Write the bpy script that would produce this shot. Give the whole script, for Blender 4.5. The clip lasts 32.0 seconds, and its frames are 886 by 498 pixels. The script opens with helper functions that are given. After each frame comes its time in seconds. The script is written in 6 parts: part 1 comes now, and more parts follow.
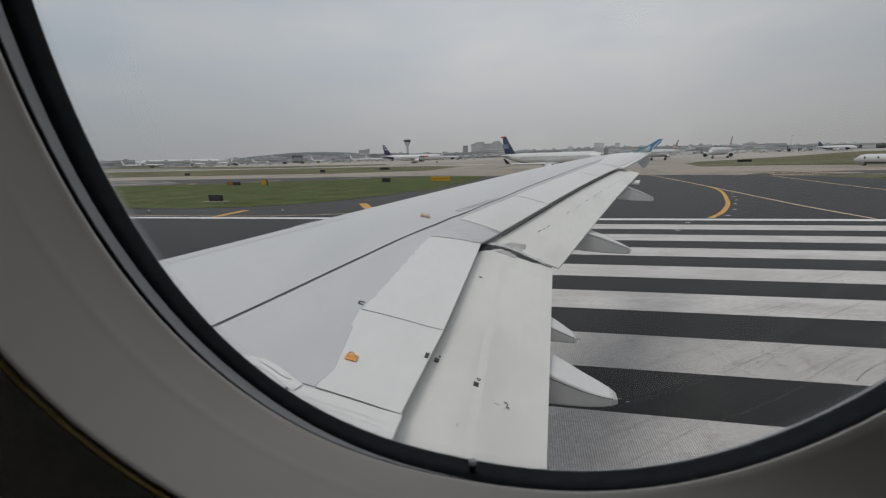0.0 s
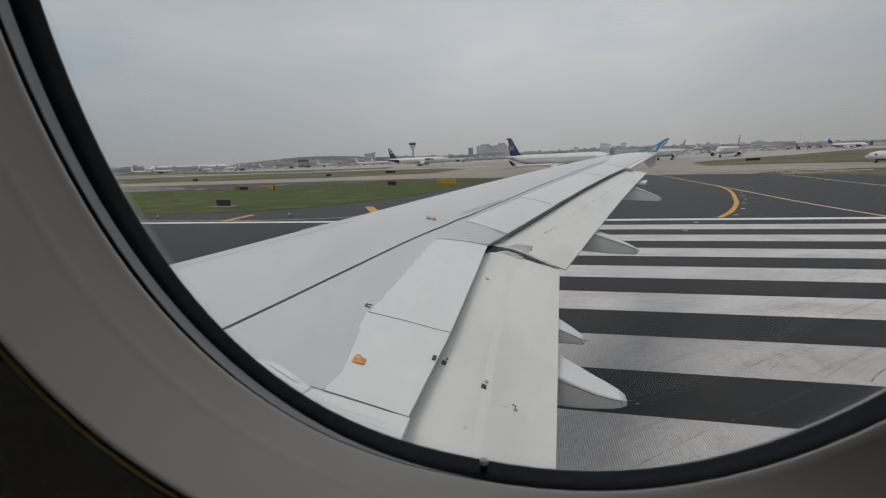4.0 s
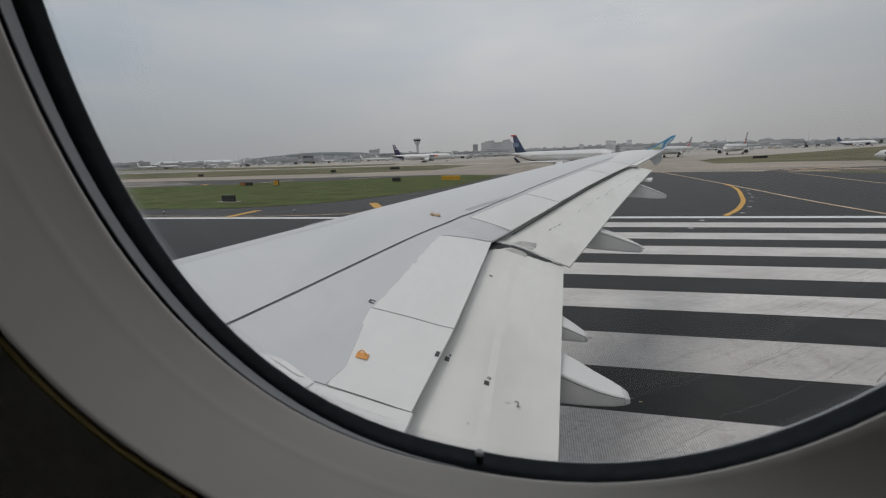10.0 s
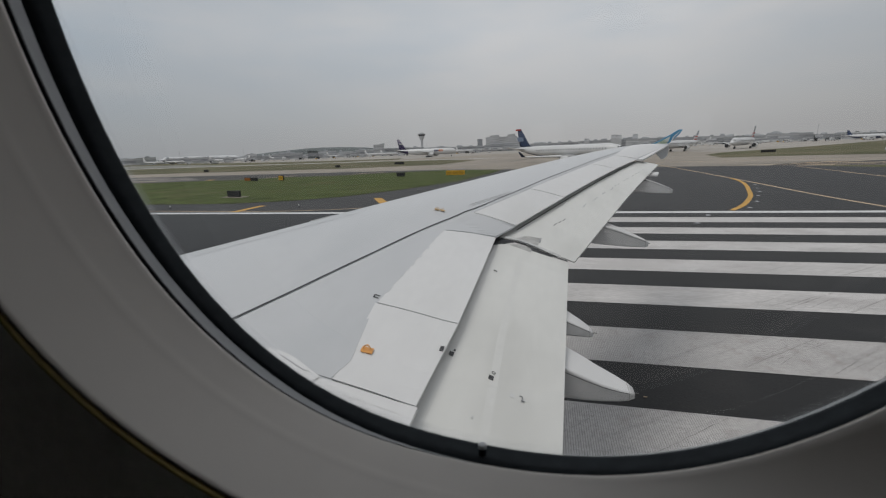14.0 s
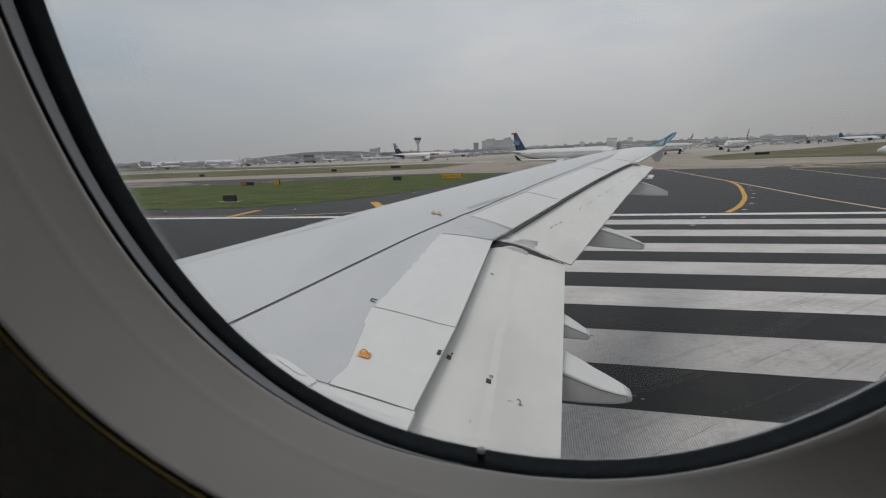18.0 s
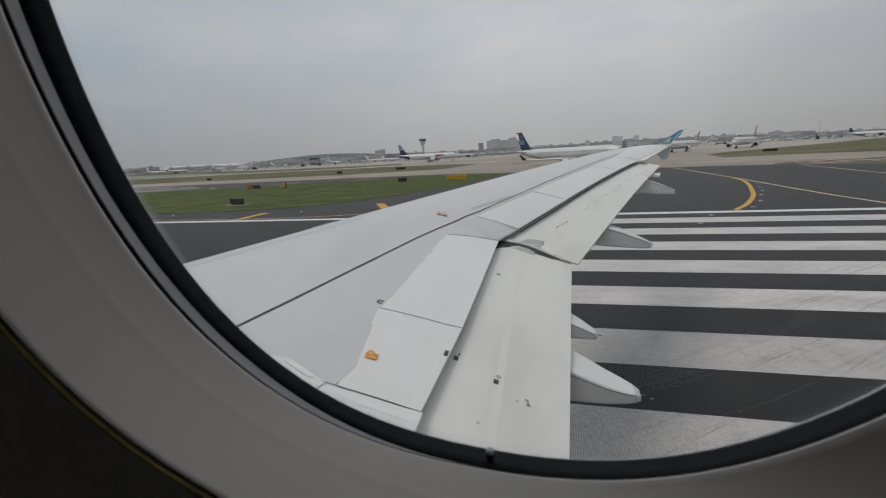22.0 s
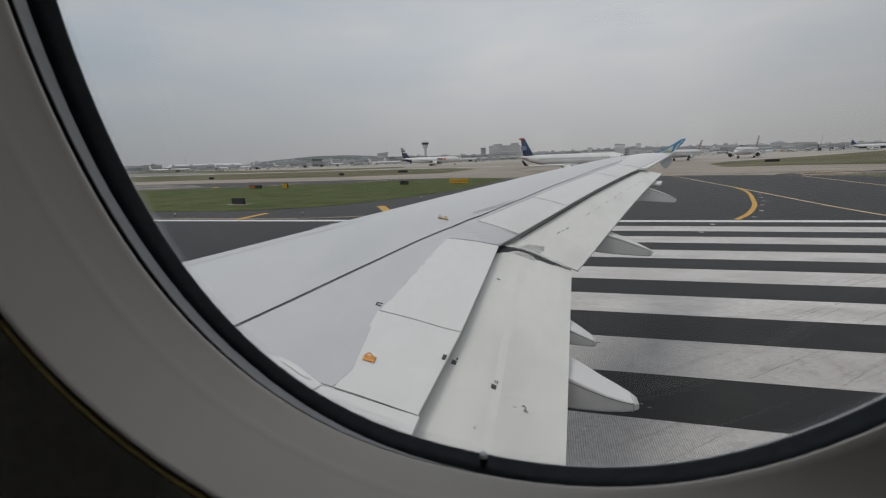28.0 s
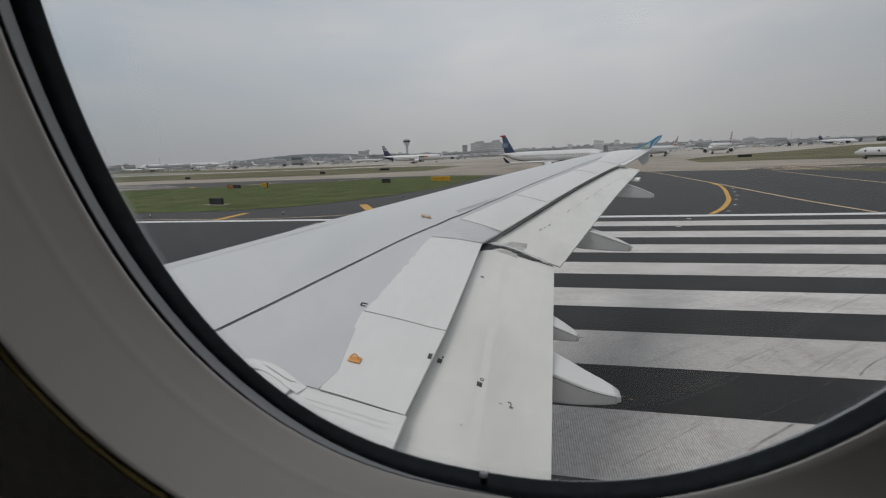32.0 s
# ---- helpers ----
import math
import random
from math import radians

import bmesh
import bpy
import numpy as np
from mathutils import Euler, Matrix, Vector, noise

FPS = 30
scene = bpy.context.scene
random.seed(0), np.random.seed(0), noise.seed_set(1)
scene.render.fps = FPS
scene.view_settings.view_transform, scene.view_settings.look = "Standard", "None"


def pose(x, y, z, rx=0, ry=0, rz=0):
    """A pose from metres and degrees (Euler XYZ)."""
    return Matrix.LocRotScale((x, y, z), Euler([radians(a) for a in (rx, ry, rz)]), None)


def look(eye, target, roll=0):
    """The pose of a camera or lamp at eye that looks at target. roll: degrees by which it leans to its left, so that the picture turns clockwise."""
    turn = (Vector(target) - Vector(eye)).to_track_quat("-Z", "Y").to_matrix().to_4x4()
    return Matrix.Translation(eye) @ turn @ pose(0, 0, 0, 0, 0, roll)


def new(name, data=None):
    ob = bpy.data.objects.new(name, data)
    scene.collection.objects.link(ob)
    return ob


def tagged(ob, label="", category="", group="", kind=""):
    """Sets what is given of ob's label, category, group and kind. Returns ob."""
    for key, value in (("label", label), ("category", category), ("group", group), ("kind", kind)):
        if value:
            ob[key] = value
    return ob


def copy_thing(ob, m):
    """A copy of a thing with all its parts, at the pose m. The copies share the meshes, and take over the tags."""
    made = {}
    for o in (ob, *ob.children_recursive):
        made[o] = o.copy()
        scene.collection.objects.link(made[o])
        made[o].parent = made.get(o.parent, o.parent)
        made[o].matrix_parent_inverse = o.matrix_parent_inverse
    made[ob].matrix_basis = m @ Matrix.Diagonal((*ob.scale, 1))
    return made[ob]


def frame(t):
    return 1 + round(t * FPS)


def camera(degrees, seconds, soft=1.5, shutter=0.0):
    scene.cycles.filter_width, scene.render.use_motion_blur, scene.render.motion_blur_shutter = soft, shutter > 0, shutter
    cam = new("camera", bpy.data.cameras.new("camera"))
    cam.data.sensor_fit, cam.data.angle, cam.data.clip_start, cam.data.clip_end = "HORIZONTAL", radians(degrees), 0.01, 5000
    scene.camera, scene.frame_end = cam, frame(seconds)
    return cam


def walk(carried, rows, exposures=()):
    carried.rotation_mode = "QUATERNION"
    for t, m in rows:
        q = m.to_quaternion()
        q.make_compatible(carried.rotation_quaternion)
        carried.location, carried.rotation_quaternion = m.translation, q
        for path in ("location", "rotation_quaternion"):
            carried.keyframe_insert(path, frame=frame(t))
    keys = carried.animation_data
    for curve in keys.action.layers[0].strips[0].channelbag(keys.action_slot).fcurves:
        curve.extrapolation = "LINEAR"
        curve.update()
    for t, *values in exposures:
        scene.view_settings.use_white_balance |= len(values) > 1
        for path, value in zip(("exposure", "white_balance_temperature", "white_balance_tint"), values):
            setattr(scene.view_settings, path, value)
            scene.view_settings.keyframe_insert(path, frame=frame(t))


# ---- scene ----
# ---- camera and its way ----
cam = camera(93.3, 32.0, 1.25)
cam.data.dof.use_dof, cam.data.dof.focus_distance, cam.data.dof.aperture_fstop = True, 9.0, 24.0
ROWS = [
    (0, -0.0012, -0.0008, 4.4805, 11.51, -12.43, 1.50),
    (0.5, -0.0012, -0.0002, 4.4798, 12.04, -12.37, 1.75),
    (1, -0.0019, 0.0005, 4.4788, 11.59, -12.26, 1.49),
    (1.5, -0.0018, 0.0001, 4.4790, 11.46, -12.35, 1.82),
    (2, -0.0022, -0.0002, 4.4795, 11.22, -12.47, 1.73),
    (2.5, -0.0023, -0.0006, 4.4798, 11.34, -12.74, 2.77),
    (3, -0.0020, -0.0010, 4.4805, 11.92, -12.67, 2.88),
    (3.5, -0.0019, -0.0004, 4.4792, 11.92, -12.50, 2.09),
    (4, -0.0022, 0.0002, 4.4785, 12.23, -12.08, 2.21),
    (4.5, -0.0021, 0.0002, 4.4778, 11.93, -13.30, 1.65),
    (6.5, -0.0019, 0.0002, 4.4772, 12.33, -13.47, 2.06),
    (7, 0.0003, 0.0002, 4.4769, 13.30, -13.60, 1.99),
    (7.5, -0.0002, 0.0000, 4.4768, 12.26, -13.18, 1.54),
    (8, -0.0002, -0.0001, 4.4768, 11.69, -13.15, 1.38),
    (8.5, 0.0001, 0.0002, 4.4768, 12.79, -13.00, 1.77),
    (9, -0.0001, 0.0005, 4.4762, 12.30, -12.71, 1.37),
    (9.5, -0.0000, 0.0005, 4.4763, 12.10, -12.81, 1.35),
    (10, -0.0002, 0.0007, 4.4766, 12.84, -12.51, 1.99),
    (10.5, -0.0002, 0.0004, 4.4766, 12.57, -12.52, 1.99),
    (11, -0.0000, 0.0002, 4.4763, 12.63, -12.48, 1.87),
    (11.5, 0.0000, 0.0003, 4.4765, 12.72, -12.45, 1.57),
    (12, -0.0002, 0.0004, 4.4764, 12.63, -12.75, 1.79),
    (12.5, 0.0001, 0.0009, 4.4762, 13.08, -13.03, 2.28),
    (13, -0.0001, 0.0013, 4.4759, 13.09, -13.08, 2.17),
    (13.5, 0.0005, 0.0004, 4.4768, 13.37, -13.13, 2.11),
    (14, 0.0004, -0.0004, 4.4772, 13.44, -13.17, 2.14),
    (14.5, 0.0004, -0.0002, 4.4769, 13.64, -13.09, 2.45),
    (16.5, -0.0004, 0.0006, 4.4771, 12.30, -12.29, 2.48),
    (17, -0.0004, 0.0007, 4.4768, 12.47, -12.54, 2.65),
    (17.5, -0.0003, 0.0003, 4.4770, 12.68, -12.51, 2.65),
    (18, 0.0001, -0.0001, 4.4771, 12.93, -12.71, 2.36),
    (18.5, 0.0003, -0.0000, 4.4772, 13.05, -12.57, 2.31),
    (19, -0.0000, 0.0000, 4.4770, 12.77, -12.62, 2.14),
    (19.5, -0.0001, 0.0004, 4.4768, 13.03, -12.73, 2.35),
    (20, -0.0003, 0.0008, 4.4766, 12.85, -12.90, 2.47),
    (20.5, -0.0003, 0.0004, 4.4767, 12.95, -12.85, 2.47),
    (21, -0.0001, 0.0001, 4.4770, 13.32, -12.86, 3.20),
    (21.5, -0.0001, 0.0003, 4.4769, 13.37, -12.88, 3.25),
    (22, -0.0002, 0.0006, 4.4765, 13.60, -12.57, 3.11),
    (22.5, -0.0001, 0.0007, 4.4766, 13.53, -12.52, 2.97),
    (23, -0.0001, 0.0009, 4.4764, 13.95, -12.24, 3.06),
    (23.5, 0.0004, 0.0009, 4.4762, 14.18, -12.18, 2.91),
    (24, 0.0004, 0.0009, 4.4764, 14.31, -11.84, 2.61),
    (24.5, 0.0004, 0.0011, 4.4761, 14.43, -11.80, 2.48),
    (25, 0.0007, 0.0013, 4.4761, 14.58, -11.83, 2.29),
    (25.5, 0.0005, 0.0011, 4.4759, 14.29, -11.71, 2.12),
    (27.5, 0.0004, 0.0005, 4.4763, 14.13, -12.05, 2.18),
    (28, 0.0006, 0.0004, 4.4764, 13.90, -12.05, 1.97),
    (28.5, 0.0005, 0.0006, 4.4762, 14.00, -11.92, 2.03),
    (29, 0.0004, 0.0009, 4.4762, 13.68, -11.93, 1.84),
    (29.5, 0.0004, 0.0009, 4.4759, 13.86, -12.31, 2.31),
    (30, -0.0000, 0.0009, 4.4761, 14.00, -12.44, 2.76),
    (30.5, 0.0003, 0.0006, 4.4764, 14.01, -12.55, 2.71),
    (31, -0.0001, -0.0007, 4.4774, 14.19, -13.72, 4.01),
    (31.5, -0.0016, -0.0013, 4.4792, 11.68, -14.21, 3.20),
    (32, -0.0027, -0.0042, 4.4877, 11.46, -12.46, 2.37),
]
walk(cam, [(t, pose(x, y, z, 90 + p, r, w)) for t, x, y, z, w, p, r in ROWS], [(0.0, 0.0), (32.0, 0.0)])

# ---- world and sun: an overcast sky ----
world = bpy.data.worlds.new("overcast_sky")
scene.world = world
world.use_nodes = True
wn, wl = world.node_tree.nodes, world.node_tree.links
wn.clear()
sky = wn.new("ShaderNodeTexSky")
sky.sky_type, sky.sun_disc = "NISHITA", False
sky.sun_elevation, sky.sun_rotation = radians(66), radians(240)
sky.dust_density, sky.air_density = 4.0, 1.0
SKY_GAIN = wn.new("ShaderNodeMix")
SKY_GAIN.data_type = "RGBA"
SKY_GAIN.blend_type = "MULTIPLY"
SKY_GAIN.inputs[0].default_value = 1.0
SKY_GAIN.inputs[7].default_value = (0.09, 0.09, 0.09, 1)
wl.new(sky.outputs[0], SKY_GAIN.inputs[6])
tc = wn.new("ShaderNodeTexCoord")
mp = wn.new("ShaderNodeMapping")
mp.inputs["Scale"].default_value = (1.4, 1.4, 6.0)
wl.new(tc.outputs["Generated"], mp.inputs[0])
nz = wn.new("ShaderNodeTexNoise")
nz.inputs["Scale"].default_value, nz.inputs["Detail"].default_value = 1.6, 6.0
nz.inputs["Roughness"].default_value = 0.55
wl.new(mp.outputs[0], nz.inputs["Vector"])
cr = wn.new("ShaderNodeValToRGB")
cr.color_ramp.elements[0].position, cr.color_ramp.elements[0].color = 0.32, (0.50, 0.55, 0.60, 1)
cr.color_ramp.elements[1].position, cr.color_ramp.elements[1].color = 0.62, (0.64, 0.64, 0.645, 1)
wl.new(nz.outputs[0], cr.inputs[0])
sep = wn.new("ShaderNodeSeparateXYZ")
wl.new(tc.outputs["Generated"], sep.inputs[0])
low = wn.new("ShaderNodeMapRange")
low.inputs[1].default_value, low.inputs[2].default_value = 0.02, 0.24
wl.new(sep.outputs[2], low.inputs[0])
haze = wn.new("ShaderNodeMix")
haze.data_type = "RGBA"
haze.inputs[6].default_value = (0.46, 0.457, 0.46, 1)
wl.new(low.outputs[0], haze.inputs[0])
wl.new(cr.outputs[0], haze.inputs[7])
deck = wn.new("ShaderNodeMix")
deck.data_type = "RGBA"
deck.inputs[0].default_value = 0.9
wl.new(SKY_GAIN.outputs[2], deck.inputs[6])
wl.new(haze.outputs[2], deck.inputs[7])
side = wn.new("ShaderNodeMapRange")  # sky darkened towards the nose, standing in for lens falloff
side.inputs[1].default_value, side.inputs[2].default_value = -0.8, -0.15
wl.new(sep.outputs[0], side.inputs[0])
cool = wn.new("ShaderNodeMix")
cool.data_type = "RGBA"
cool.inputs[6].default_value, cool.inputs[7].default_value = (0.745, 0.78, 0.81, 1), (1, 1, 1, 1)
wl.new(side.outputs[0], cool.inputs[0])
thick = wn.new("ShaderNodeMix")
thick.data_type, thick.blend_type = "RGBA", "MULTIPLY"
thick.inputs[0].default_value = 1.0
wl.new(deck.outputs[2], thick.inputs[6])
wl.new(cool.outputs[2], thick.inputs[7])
aft = wn.new("ShaderNodeMapRange")  # and towards the tail, dimmed likewise for the lens's darker edge
aft.inputs[1].default_value, aft.inputs[2].default_value = 0.22, 0.78
aft.inputs[3].default_value, aft.inputs[4].default_value = 1.0, 0.70
wl.new(sep.outputs[0], aft.inputs[0])
dimmed = wn.new("ShaderNodeMix")
dimmed.data_type, dimmed.blend_type = "RGBA", "MULTIPLY"
dimmed.inputs[0].default_value = 1.0
wl.new(thick.outputs[2], dimmed.inputs[6])
wl.new(aft.outputs[0], dimmed.inputs[7])
bg = wn.new("ShaderNodeBackground")
bg.inputs["Strength"].default_value = 1.0
wl.new(dimmed.outputs[2], bg.inputs[0])
wo = wn.new("ShaderNodeOutputWorld")
wl.new(bg.outputs[0], wo.inputs[0])
sun = new("sun", bpy.data.lights.new("sun", "SUN"))
sun.data.energy, sun.data.angle, sun.data.color = 1.16, radians(25), (1.0, 0.97, 0.92)
sun.matrix_world = look((0, 0, 100), (38, 20, 0))

H = 4.477  # eye height over the runway


# ---- materials ----
def mat(name, col, rough=0.6, metal=0.0, coarse=(1.0, 0.06), fine=(40.0, 0.05), bump=0.0, spec=0.5, coat=0.0, stretch=(1, 1, 1), tint=None):
    """Painted or solid surface with two scales of variation. coarse, fine: (scale per metre, strength)."""
    m = bpy.data.materials.new(name)
    m.use_nodes = True
    n, l = m.node_tree.nodes, m.node_tree.links
    b = n["Principled BSDF"]
    b.inputs["Roughness"].default_value, b.inputs["Metallic"].default_value = rough, metal
    b.inputs["Specular IOR Level"].default_value = spec
    b.inputs["Coat Weight"].default_value = coat
    g = n.new("ShaderNodeNewGeometry")
    s = n.new("ShaderNodeMapping")
    s.inputs["Scale"].default_value = stretch
    l.new(g.outputs["Position"], s.inputs[0])
    last = None
    base = n.new("ShaderNodeRGB")
    base.outputs[0].default_value = (*col, 1)
    last = base.outputs[0]
    for scale, amount in (coarse, fine):
        t = n.new("ShaderNodeTexNoise")
        t.inputs["Scale"].default_value, t.inputs["Detail"].default_value = scale, 5
        l.new(s.outputs[0], t.inputs["Vector"])
        r = n.new("ShaderNodeMapRange")
        r.inputs[1].default_value, r.inputs[2].default_value = 0.3, 0.7
        r.inputs[3].default_value, r.inputs[4].default_value = 1 - amount, 1 + amount
        l.new(t.outputs[0], r.inputs[0])
        x = n.new("ShaderNodeMix")
        x.data_type, x.blend_type = "RGBA", "MULTIPLY"
        x.inputs[0].default_value = 1
        l.new(last, x.inputs[6])
        l.new(r.outputs[0], x.inputs[7])
        last = x.outputs[2]
        if bump and scale == fine[0]:
            u = n.new("ShaderNodeBump")
            u.inputs["Strength"].default_value, u.inputs["Distance"].default_value = bump, 0.02
            l.new(t.outputs[0], u.inputs["Height"])
            l.new(u.outputs[0], b.inputs["Normal"])
    if tint:  # a second colour in patches
        colour2, scale, lo, hi = tint
        t = n.new("ShaderNodeTexNoise")
        t.inputs["Scale"].default_value, t.inputs["Detail"].default_value = scale, 6
        l.new(s.outputs[0], t.inputs["Vector"])
        r = n.new("ShaderNodeMapRange")
        r.inputs[1].default_value, r.inputs[2].default_value = lo, hi
        l.new(t.outputs[0], r.inputs[0])
        x = n.new("ShaderNodeMix")
        x.data_type = "RGBA"
        x.inputs[7].default_value = (*colour2, 1)
        l.new(r.outputs[0], x.inputs[0])
        l.new(last, x.inputs[6])
        last = x.outputs[2]
    l.new(last, b.inputs["Base Color"])
    return m


def grooved_paint(name, col, dirt):
    """Worn road paint on a grooved runway: fine saw cuts, tyre rubber streaks, grime."""
    m = mat(name, col, 0.75, 0, (1.1, 0.09), (13.0, 0.14), 0.1, 0.3, tint=((col[0] * 0.8, col[1] * 0.76, col[2] * 0.74), 2.6, 0.56, 0.74))
    n, l = m.node_tree.nodes, m.node_tree.links
    b = n["Principled BSDF"]
    old = b.inputs["Base Color"].links[0].from_socket
    g = n.new("ShaderNodeNewGeometry")
    w = n.new("ShaderNodeTexWave")
    w.wave_type, w.bands_direction = "BANDS", "X"
    w.inputs["Scale"].default_value = 8.25
    w.inputs["Distortion"].default_value = 0.15
    l.new(g.outputs["Position"], w.inputs["Vector"])
    r = n.new("ShaderNodeMapRange")
    r.inputs[1].default_value, r.inputs[2].default_value = 0.04, 0.3
    r.inputs[3].default_value, r.inputs[4].default_value = 0.62, 1.0
    l.new(w.outputs[1], r.inputs[0])
    x = n.new("ShaderNodeMix")
    x.data_type, x.blend_type = "RGBA", "MULTIPLY"
    x.inputs[0].default_value = 1
    l.new(old, x.inputs[6])
    l.new(r.outputs[0], x.inputs[7])
    # rubber streaks, long and thin along a slanting track
    mp_ = n.new("ShaderNodeMapping")
    mp_.vector_type = "TEXTURE"
    mp_.inputs["Rotation"].default_value = (0, 0, radians(37))
    mp_.inputs["Scale"].default_value = (5.5, 0.22, 1)
    l.new(g.outputs["Position"], mp_.inputs[0])
    t = n.new("ShaderNodeTexNoise")
    t.inputs["Scale"].default_value, t.inputs["Detail"].default_value = 1.1, 4
    l.new(mp_.outputs[0], t.inputs["Vector"])
    r2 = n.new("ShaderNodeMapRange")
    r2.inputs[1].default_value, r2.inputs[2].default_value = 0.57, 0.80
    r2.inputs[3].default_value, r2.inputs[4].default_value = 0.0, dirt
    l.new(t.outputs[0], r2.inputs[0])
    y = n.new("ShaderNodeMix")
    y.data_type = "RGBA"
    y.inputs[7].default_value = (0.06, 0.06, 0.06, 1)
    l.new(r2.outputs[0], y.inputs[0])
    l.new(x.outputs[2], y.inputs[6])
    l.new(y.outputs[2], b.inputs["Base Color"])
    return m


M_GRASS = mat("mown_grass", (0.072, 0.090, 0.033), 0.95, 0, (0.30, 0.30), (2.6, 0.42), 0.8, 0.1, stretch=(0.9, 1, 1), tint=((0.115, 0.108, 0.055), 0.13, 0.54, 0.74))
M_FARGRASS = mat("dry_far_grass", (0.112, 0.112, 0.066), 0.95, 0, (0.03, 0.25), (0.6, 0.3), 0.3, 0.1, tint=((0.18, 0.155, 0.105), 0.05, 0.46, 0.68))
M_ASPHALT = mat("dark_asphalt", (0.0160, 0.0157, 0.0158), 0.52, 0, (0.12, 0.22), (24.0, 0.30), 0.2, 0.20, tint=((0.0265, 0.0255, 0.0248), 0.5, 0.5, 0.72))
M_DULLASPHALT = mat("dull_asphalt", (0.034, 0.033, 0.032), 0.6, 0, (0.15, 0.2), (20.0, 0.2), 0.2, 0.25)
M_WORNPATCH = mat("worn_shoulder_patch", (0.20, 0.18, 0.165), 0.85, 0, (0.12, 0.3), (2.0, 0.25), tint=((0.07, 0.067, 0.065), 0.2, 0.45, 0.6))
M_SHOULDER = mat("weathered_asphalt", (0.072, 0.069, 0.067), 0.88, 0, (0.1, 0.18), (12.0, 0.12), 0.2, 0.3)
M_CONCRETE = mat("weathered_concrete", (0.30, 0.265, 0.225), 0.85, 0, (0.03, 0.14), (0.9, 0.1), 0.1, 0.3, tint=((0.22, 0.20, 0.175), 0.08, 0.5, 0.7))
M_APRON = mat("pale_apron_concrete", (0.34, 0.315, 0.285), 0.85, 0, (0.01, 0.15), (0.3, 0.1), 0.0, 0.3)
M_PAINT = grooved_paint("worn_white_runway_paint", (0.455, 0.438, 0.428), 0.40)
M_FARPAINT = mat("worn_white_paint_farther_out", (0.50, 0.482, 0.472), 0.75, 0, (0.9, 0.12), (9.0, 0.14), 0.1, 0.3, stretch=(0.5, 1, 1), tint=((0.41, 0.39, 0.38), 1.4, 0.52, 0.72))
M_LINE = mat("white_line_paint", (0.62, 0.62, 0.62), 0.7, 0, (0.4, 0.08), (8.0, 0.1))
M_YELLOW = mat("yellow_line_paint", (0.52, 0.29, 0.06), 0.7, 0, (0.5, 0.1), (8.0, 0.15))
M_PALEYELLOW = mat("faded_yellow_line_paint", (0.488, 0.365, 0.245), 0.75, 0, (0.5, 0.15), (6.0, 0.15))
M_RUBBER = mat("tyre_rubber_mark", (0.035, 0.035, 0.036), 0.9, 0, (1.5, 0.2), (12.0, 0.25))
M_WING = mat("blue_grey_wing_paint", (0.528, 0.534, 0.545), 0.33, 0, (0.5, 0.035), (14.0, 0.02), 0.02, 0.5, stretch=(1, 0.35, 1), tint=((0.45, 0.465, 0.48), 0.9, 0.5, 0.78))
M_WHITE = mat("white_wing_paint", (0.678, 0.672, 0.668), 0.32, 0, (0.6, 0.035), (16.0, 0.025), 0.02, 0.5, stretch=(1, 0.4, 1), tint=((0.61, 0.605, 0.59), 0.8, 0.5, 0.8))
M_FLAP = mat("ivory_flap_paint", (0.675, 0.67, 0.643), 0.32, 0, (0.7, 0.04), (14.0, 0.03), 0.02, 0.5, stretch=(1, 0.3, 1), tint=((0.53, 0.525, 0.50), 1.2, 0.52, 0.8))
M_SEAL = mat("dark_rubber_seal", (0.05, 0.052, 0.055), 0.7, 0, (3, 0.2), (40, 0.2))
M_SEALGREY = mat("grey_rubber_seal", (0.15, 0.155, 0.165), 0.7, 0, (3, 0.2), (40, 0.2))
M_OLDCONC = mat("old_grey_concrete", (0.20, 0.195, 0.175), 0.85, 0, (0.02, 0.2), (0.4, 0.15))
M_BARE = mat("stained_bare_metal", (0.32, 0.31, 0.295), 0.5, 0.5, (3, 0.25), (30, 0.2))
M_BLACKMARK = mat("black_stencil_paint", (0.04, 0.04, 0.042), 0.6, 0, (5, 0.1), (50, 0.1))
M_ORANGE = mat("orange_stencil_paint", (0.68, 0.32, 0.085), 0.55, 0, (6, 0.15), (60, 0.2))
M_GOLD = mat("gold_hook_metal", (0.52, 0.33, 0.13), 0.4, 0.4, (6, 0.15), (60, 0.1))
M_BLUE = mat("bright_blue_paint", (0.095, 0.31, 0.51), 0.4, 0, (1.2, 0.1), (12, 0.05))
M_GREENART = mat("green_leaf_paint", (0.36, 0.44, 0.32), 0.45, 0, (4, 0.35), (18, 0.15), tint=((0.62, 0.64, 0.58), 5.0, 0.40, 0.55))
M_TRIM = mat("warm_grey_plastic_trim", (0.585, 0.541, 0.496), 0.5, 0, (6, 0.03), (60, 0.015), 0.008, 0.4)
M_BAND = mat("grey_plastic_band", (0.31, 0.315, 0.32), 0.55, 0, (10, 0.08), (200, 0.05), 0.03)
M_GASKET = mat("black_rubber_gasket", (0.031, 0.036, 0.040), 0.7, 0, (12, 0.2), (200, 0.15), 0.04, 0.12)
M_WALL = mat("cabin_wall_panel", (0.85, 0.82, 0.76), 0.7, 0, (5, 0.06), (220, 0.05), 0.05)
M_EDGE = mat("gold_edge_highlight", (0.42, 0.33, 0.12), 0.45, 0.3, (20, 0.2), (200, 0.1))
M_PIN = mat("white_plastic_pin", (0.62, 0.62, 0.62), 0.35, 0, (40, 0.1), (300, 0.05))
M_CABIN = mat("cabin_lining", (0.84, 0.82, 0.78), 0.8, 0, (2, 0.08), (60, 0.06))
